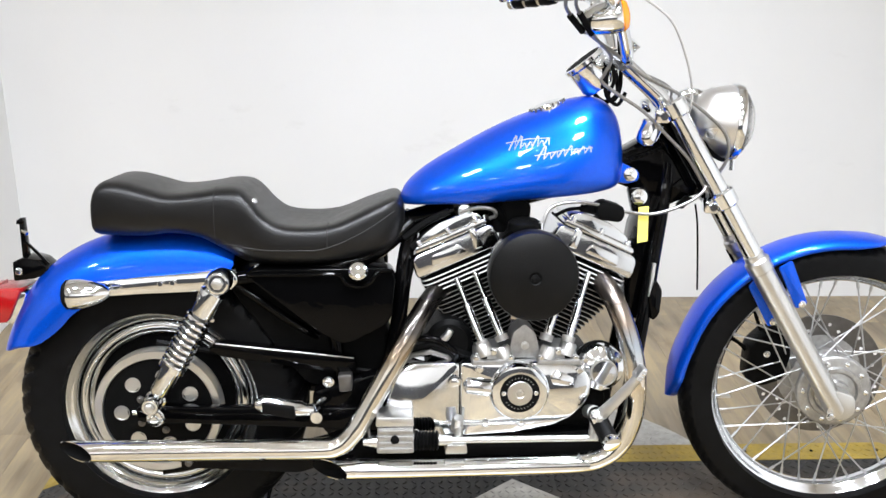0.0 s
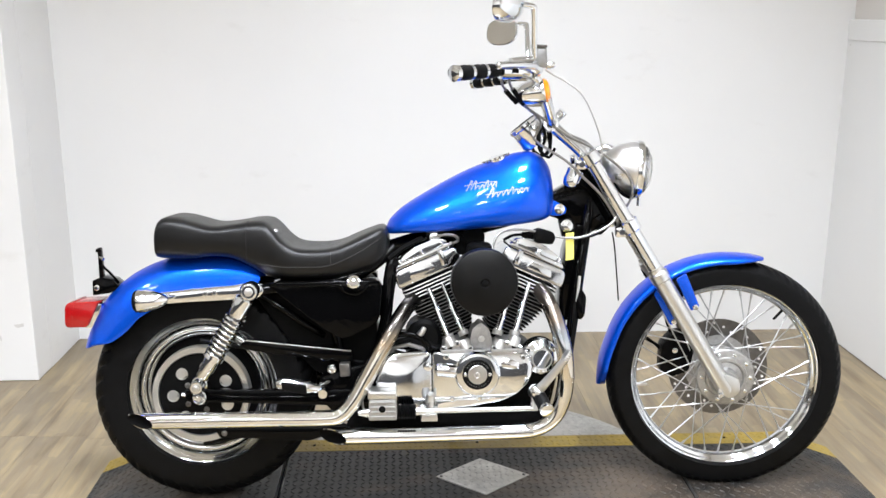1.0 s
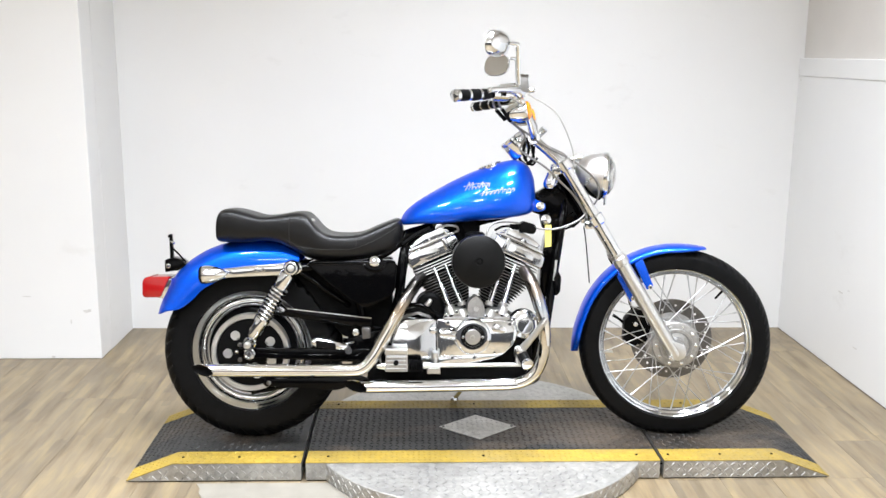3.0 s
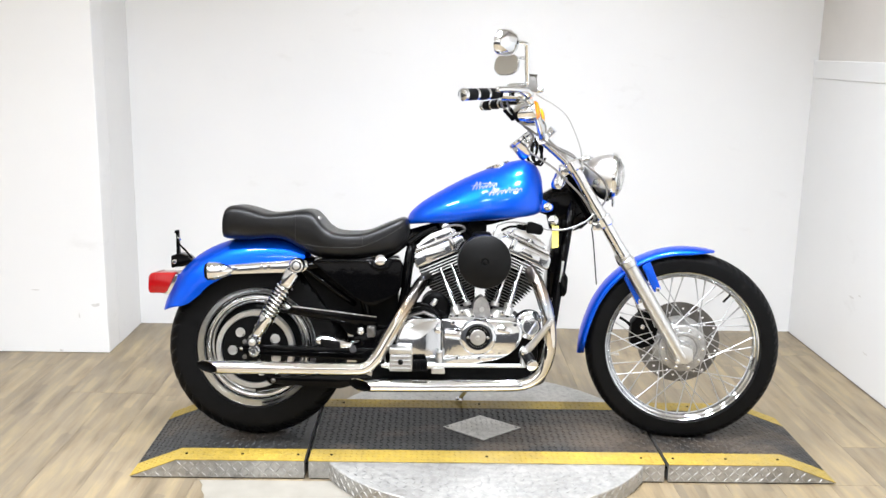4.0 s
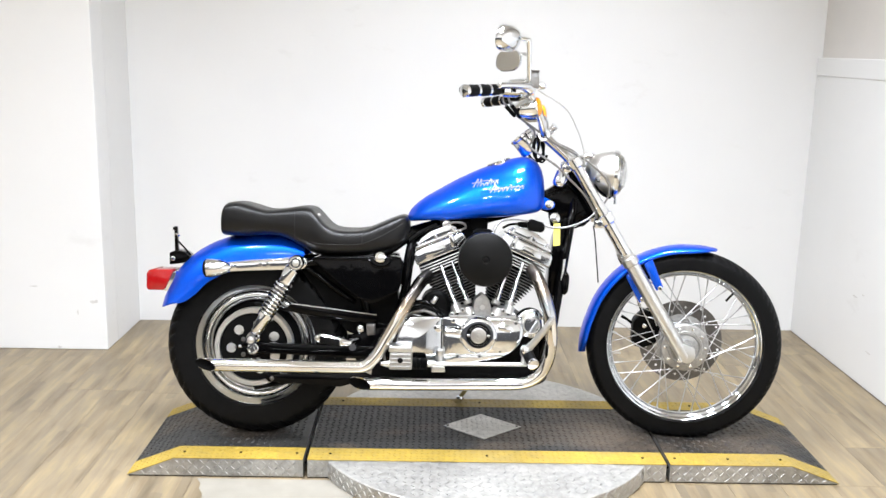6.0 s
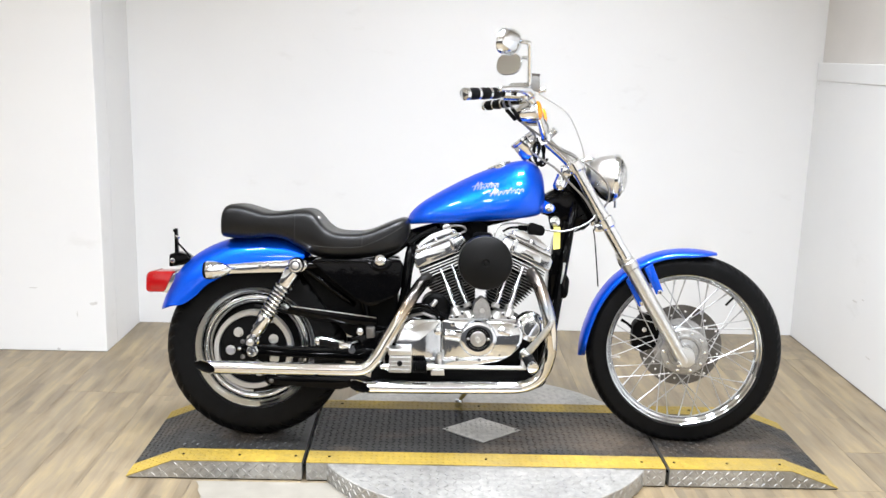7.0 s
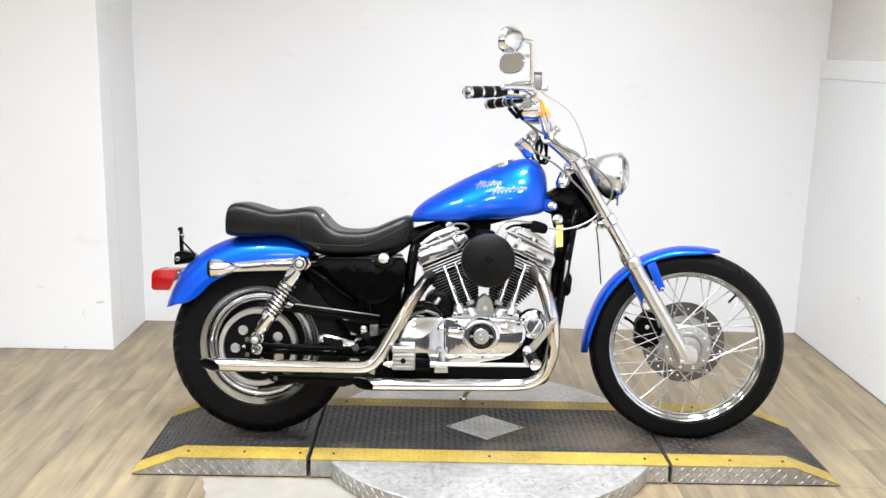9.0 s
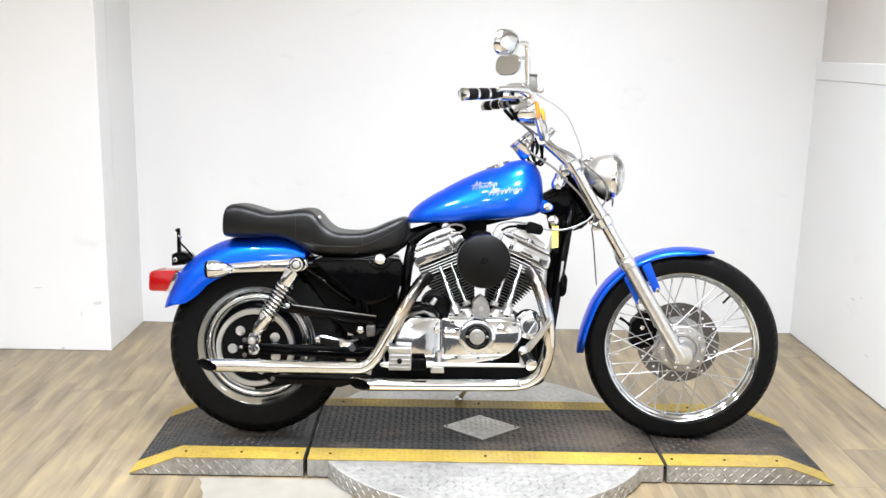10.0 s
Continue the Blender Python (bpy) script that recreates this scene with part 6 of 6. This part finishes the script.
def pipe(pts, radius, tip):
    """A pipe whose end is cut on the slant."""
    g = Geo().tube(pts, radius, 24, 6, caps=False)
    n = 24
    last = g.v[-n:]
    cx, cy, cz = (sum(p[k] for p in last) / n for k in range(3))
    for i in range(n):
        x, y, z = g.v[len(g.v) - n + i]
        g.v[len(g.v) - n + i] = (x - tip * 0.5 - tip * (0.16 * (z - cz) + 0.66 * (y - cy)) / radius, y, z)
    ring = g.v[-n:]
    base = len(g.v) - n
    inner = [(x, cy + (y - cy) * 0.90, cz + (z - cz) * 0.90) for x, y, z in ring]
    deep = [(cx + 0.10, cy + (y - cy) * 0.90, cz + (z - cz) * 0.90) for x, y, z in ring]
    m = len(g.v)
    g.v += inner + deep
    for i in range(n):
        j = (i + 1) % n
        g.f.append((base + i, base + j, m + j, m + i))
        g.m.append(0)
        g.f.append((m + i, m + j, m + n + j, m + n + i))
        g.m.append(1)
    g.f.append(tuple(m + n + i for i in range(n)))
    g.m.append(1)
    return g


part("rear_exhaust_pipe", pipe(up_pts, 0.0218, 0.056), [PIPE, DEEP_BLACK], bike, "chrome slash-cut exhaust pipe stained brown", sharp=45)
part("front_exhaust_pipe", pipe(lo_pts, 0.0225, 0.056), [FRONT_PIPE, DEEP_BLACK], bike, "chrome slash-cut exhaust pipe with heat stain", sharp=45)
rows = []
for k in range(25):
    x = -0.318 + 0.495 * k / 24
    z0 = 0.2055 + 0.006 * max(0.0, (x + 0.15) / 0.33)
    tip = 0.0006 * (k in (0, 24))
    arc = [radians(188 - 92 * j / 9) for j in range(10)]
    outer = [(x, -0.1655 + (0.0252 - tip) * math.cos(a), z0 + (0.0252 - tip) * math.sin(a)) for a in arc]
    inner = [(x, -0.1655 + 0.0234 * math.cos(a), z0 + 0.0234 * math.sin(a)) for a in reversed(arc)]
    rows.append(outer + inner)
part("heat_shield", Geo().grid(rows), CHROME, bike, "long chrome heat shield on the exhaust pipe", sharp=50)
# Black plate fills in the shade between the exhaust pipe and the engine.
part("pipe_shadow_plate", Geo().prism(rounded([(-0.34, 0.205), (-0.33, 0.268), (0.10, 0.270), (0.20, 0.275), (0.215, 0.235), (0.18, 0.200)], 0.012), -0.135, -0.10), CRINKLE, bike, "black plate standing in for the shade behind the exhaust pipe", bevel=0.003)
hanger = part("pipe_bracket", Geo().prism(rounded([(-0.688, 0.200), (-0.688, 0.224), (-0.47, 0.233), (-0.36, 0.237), (-0.32, 0.222), (-0.44, 0.186), (-0.60, 0.196)], 0.008), -0.138, -0.120), BLACK, bike, "black exhaust hanger plate", bevel=0.003)
part("hanger_bolt", bolt(-0.672, 0.212, -0.138, 0.006), DISC, hanger)

# controls on the right side
mcyl = part("rear_brake_cylinder", Geo().prism(rounded([(-0.272, 0.268), (-0.270, 0.325), (-0.198, 0.326), (-0.196, 0.268)], 0.006), -0.235, -0.175), CAST, bike, "silver ribbed rear brake cylinder", bevel=0.004)
part("cylinder_lid", Geo().prism(rounded([(-0.274, 0.327), (-0.272, 0.347), (-0.198, 0.347), (-0.196, 0.327)], 0.004), -0.238, -0.172), SATIN, mcyl, bevel=0.003)
for k in range(4):
    part("rib", Geo().box(-0.268, -0.200, -0.2385, -0.234, 0.276 + k * 0.013, 0.281 + k * 0.013), CAST, mcyl, bevel=0.0015)
part("sight_glass", Geo().lathe([(0.009, 0), (0.009, 0.003), (0.007, 0.004)], (-0.235, -0.237, 0.300), (0, -1, 0), 20), DEEP_BLACK, mcyl, "dark round sight glass")
part("cylinder_foot", Geo().tube([(-0.30, -0.205, 0.283), (-0.27, -0.205, 0.283)], [0.008, 0.014], 14, 1), CHROME, mcyl)
part("brake_line", Geo().tube([(-0.285, -0.20, 0.283), (-0.289, -0.198, 0.31), (-0.282, -0.185, 0.335), (-0.262, -0.16, 0.345)], 0.003, 8, 4), BRAID, mcyl)
boot = []
rad = []
for k in range(15):
    boot.append((-0.195 + 0.050 * k / 14, -0.205, 0.284))
    rad.append(0.0215 if k % 2 else 0.0165)
part("rubber_boot", Geo().tube(boot, rad, 20, 1), RUBBER, mcyl, "black ribbed rubber boot")
rodm = part("brake_rod", Geo().tube([(-0.145, -0.205, 0.284), (0.185, -0.212, 0.288)], 0.0068, 14, 1).tube([(-0.146, -0.205, 0.284), (-0.118, -0.205, 0.284)], 0.011, 12, 1), SATIN, bike, "silver brake rod")
part("rod_bracket", Geo().prism(rounded([(-0.132, 0.258), (-0.128, 0.277), (-0.088, 0.278), (-0.086, 0.258)], 0.004), -0.216, -0.17), SATIN, rodm, bevel=0.003)
part("pivot_knob", Geo().lathe([(0.012, -0.02), (0.013, 0.0), (0.010, 0.012)], (-0.105, -0.19, 0.318), (0.1, -0.4, 0.9), 16).tube([(-0.105, -0.19, 0.318), (-0.102, -0.195, 0.28)], 0.009, 12, 1), SATIN, rodm)
pedal = part("brake_pedal", Geo().tube([(0.184, -0.222, 0.338), (0.196, -0.227, 0.354), (0.216, -0.236, 0.380), (0.238, -0.246, 0.411), (0.256, -0.252, 0.437)], [0.0130, 0.0125, 0.0112, 0.0106, 0.0100], 14, 4), SATIN, bike, "polished brake pedal arm")
part("pedal_joint", Geo().lathe([(0.010, -0.020), (0.0165, -0.016), (0.0180, 0.0), (0.0155, 0.008), (0.008, 0.012)], (0.182, -0.224, 0.337), (0, -1, 0.1), 20), CHROME, pedal, "round chrome pedal joint")
part("joint_bolt", bolt(0.182, 0.338, -0.236, 0.0055, 0.005), SATIN, pedal)
part("pedal_link", Geo().tube([(0.178, -0.206, 0.334), (0.175, -0.210, 0.310), (0.174, -0.212, 0.288)], [0.010, 0.008, 0.010], 12, 3), SATIN, pedal)
part("pedal_pad", Geo().prism(rounded([(0.244, 0.434), (0.260, 0.456), (0.269, 0.452), (0.265, 0.438), (0.252, 0.426)], 0.005), -0.266, -0.228), SATIN, pedal, "ribbed brake pedal pad", bevel=0.004)
for k in range(4):
    part("pad_rib", Geo().tube([(0.2475 + 0.0042 * k, -0.267, 0.434 + 0.0056 * k), (0.2555 + 0.0036 * k, -0.267, 0.430 + 0.0060 * k)], 0.0018, 6, 1), CHROME, pedal)
peg = part("foot_peg", Geo().tube([(0.181, -0.19, 0.338), (0.183, -0.20, 0.334), (0.197, -0.262, 0.306), (0.198, -0.267, 0.304)], [0.013, 0.0185, 0.0185, 0.016], 20, 1), RUBBER, bike, "black rubber foot peg with a chrome end")
part("peg_end", Geo().tube([(0.198, -0.266, 0.304), (0.199, -0.269, 0.303), (0.201, -0.277, 0.299), (0.2015, -0.279, 0.298)], [0.0175, 0.0195, 0.0190, 0.014], 20, 1), CHROME, peg)
part("peg_mount", Geo().tube([(0.188, -0.09, 0.30), (0.181, -0.19, 0.335)], 0.015, 14, 1), SATIN, peg)
rpeg = part("passenger_peg", Geo().tube([(-0.405, -0.185, 0.345), (-0.42, -0.190, 0.347), (-0.428, -0.190, 0.349), (-0.505, -0.195, 0.364), (-0.518, -0.195, 0.362)], [0.012, 0.013, 0.0165, 0.0185, 0.011], 20, 1), CHROME, bike, "folded chrome passenger peg")
part("peg_rubber", Geo().prism(rounded([(-0.502, 0.350), (-0.504, 0.373), (-0.438, 0.361), (-0.436, 0.336)], 0.005), -0.2155, -0.185), RUBBER, rpeg, "black rubber face of the peg", bevel=0.004)
part("peg_hinge", Geo().tube([(-0.395, -0.16, 0.335), (-0.395, -0.205, 0.335)], 0.012, 14, 1).tube([(-0.405, -0.18, 0.348), (-0.385, -0.14, 0.35)], 0.009, 10, 1), CHROME, rpeg)
part("frame_bolt", bolt(-0.375, 0.385, -0.125, 0.009, 0.012), CHROME, bike, "chrome frame bolt")
part("pivot_cover", Geo().prism(rounded([(-0.355, 0.40), (-0.325, 0.402), (-0.325, 0.365), (-0.352, 0.362)], 0.006), -0.13, -0.10), DISC, bike, "dull grey pivot cover", bevel=0.003)
part("pivot_plate", Geo().prism(rounded([(-0.41, 0.36), (-0.27, 0.40), (-0.25, 0.25), (-0.36, 0.24), (-0.41, 0.30)], 0.015), -0.115, 0.115), BLACK, bike, "black frame plate at the swingarm pivot", bevel=0.004)
leg = part("side_stand", Geo().tube([(0.05, 0.10, 0.20), (0.02, 0.20, 0.13), (-0.010, 0.285, 0.068)], 0.010, 12, 3), CHROME, bike, "chrome side stand")
part("stand_foot", Geo().lathe([(0.008, -0.007), (0.017, -0.004), (0.017, 0.004), (0.010, 0.009)], (-0.015, 0.298, 0.054), (0, 0.14, 0.99), 20), CHROME, leg)
part("stand_spring", Geo().tube([(0.055, 0.105, 0.17), (0.03, 0.17, 0.135)], 0.006, 8, 1), DEEP_BLACK, leg)

# ---- the floor's planks ----
WIDE, LONG = 0.178, 1.22
plank_mesh = build("plank", Geo().box(0, WIDE - 0.0009, 0, LONG - 0.0009, -0.003, 0), PLANK)
rng = random.Random(4)
for i in range(int((RIGHT - SIDE) / WIDE) + 1):
    x0, x1 = max(RIGHT - (i + 1) * WIDE, SIDE), RIGHT - i * WIDE
    y1 = BACK
    y0 = BACK - 0.15 - rng.random() * (LONG - 0.15)
    while y1 > FRONT_Y + 0.01:
        y0 = max(y0, FRONT_Y)
        o = new("plank", plank_mesh)
        o.parent = floor
        o.matrix_basis = Matrix.Translation((x0, y0, 0)) @ Matrix.Diagonal(((x1 - x0) / WIDE, (y1 - y0) / LONG, 1, 1))
        y1, y0 = y0, y0 - LONG
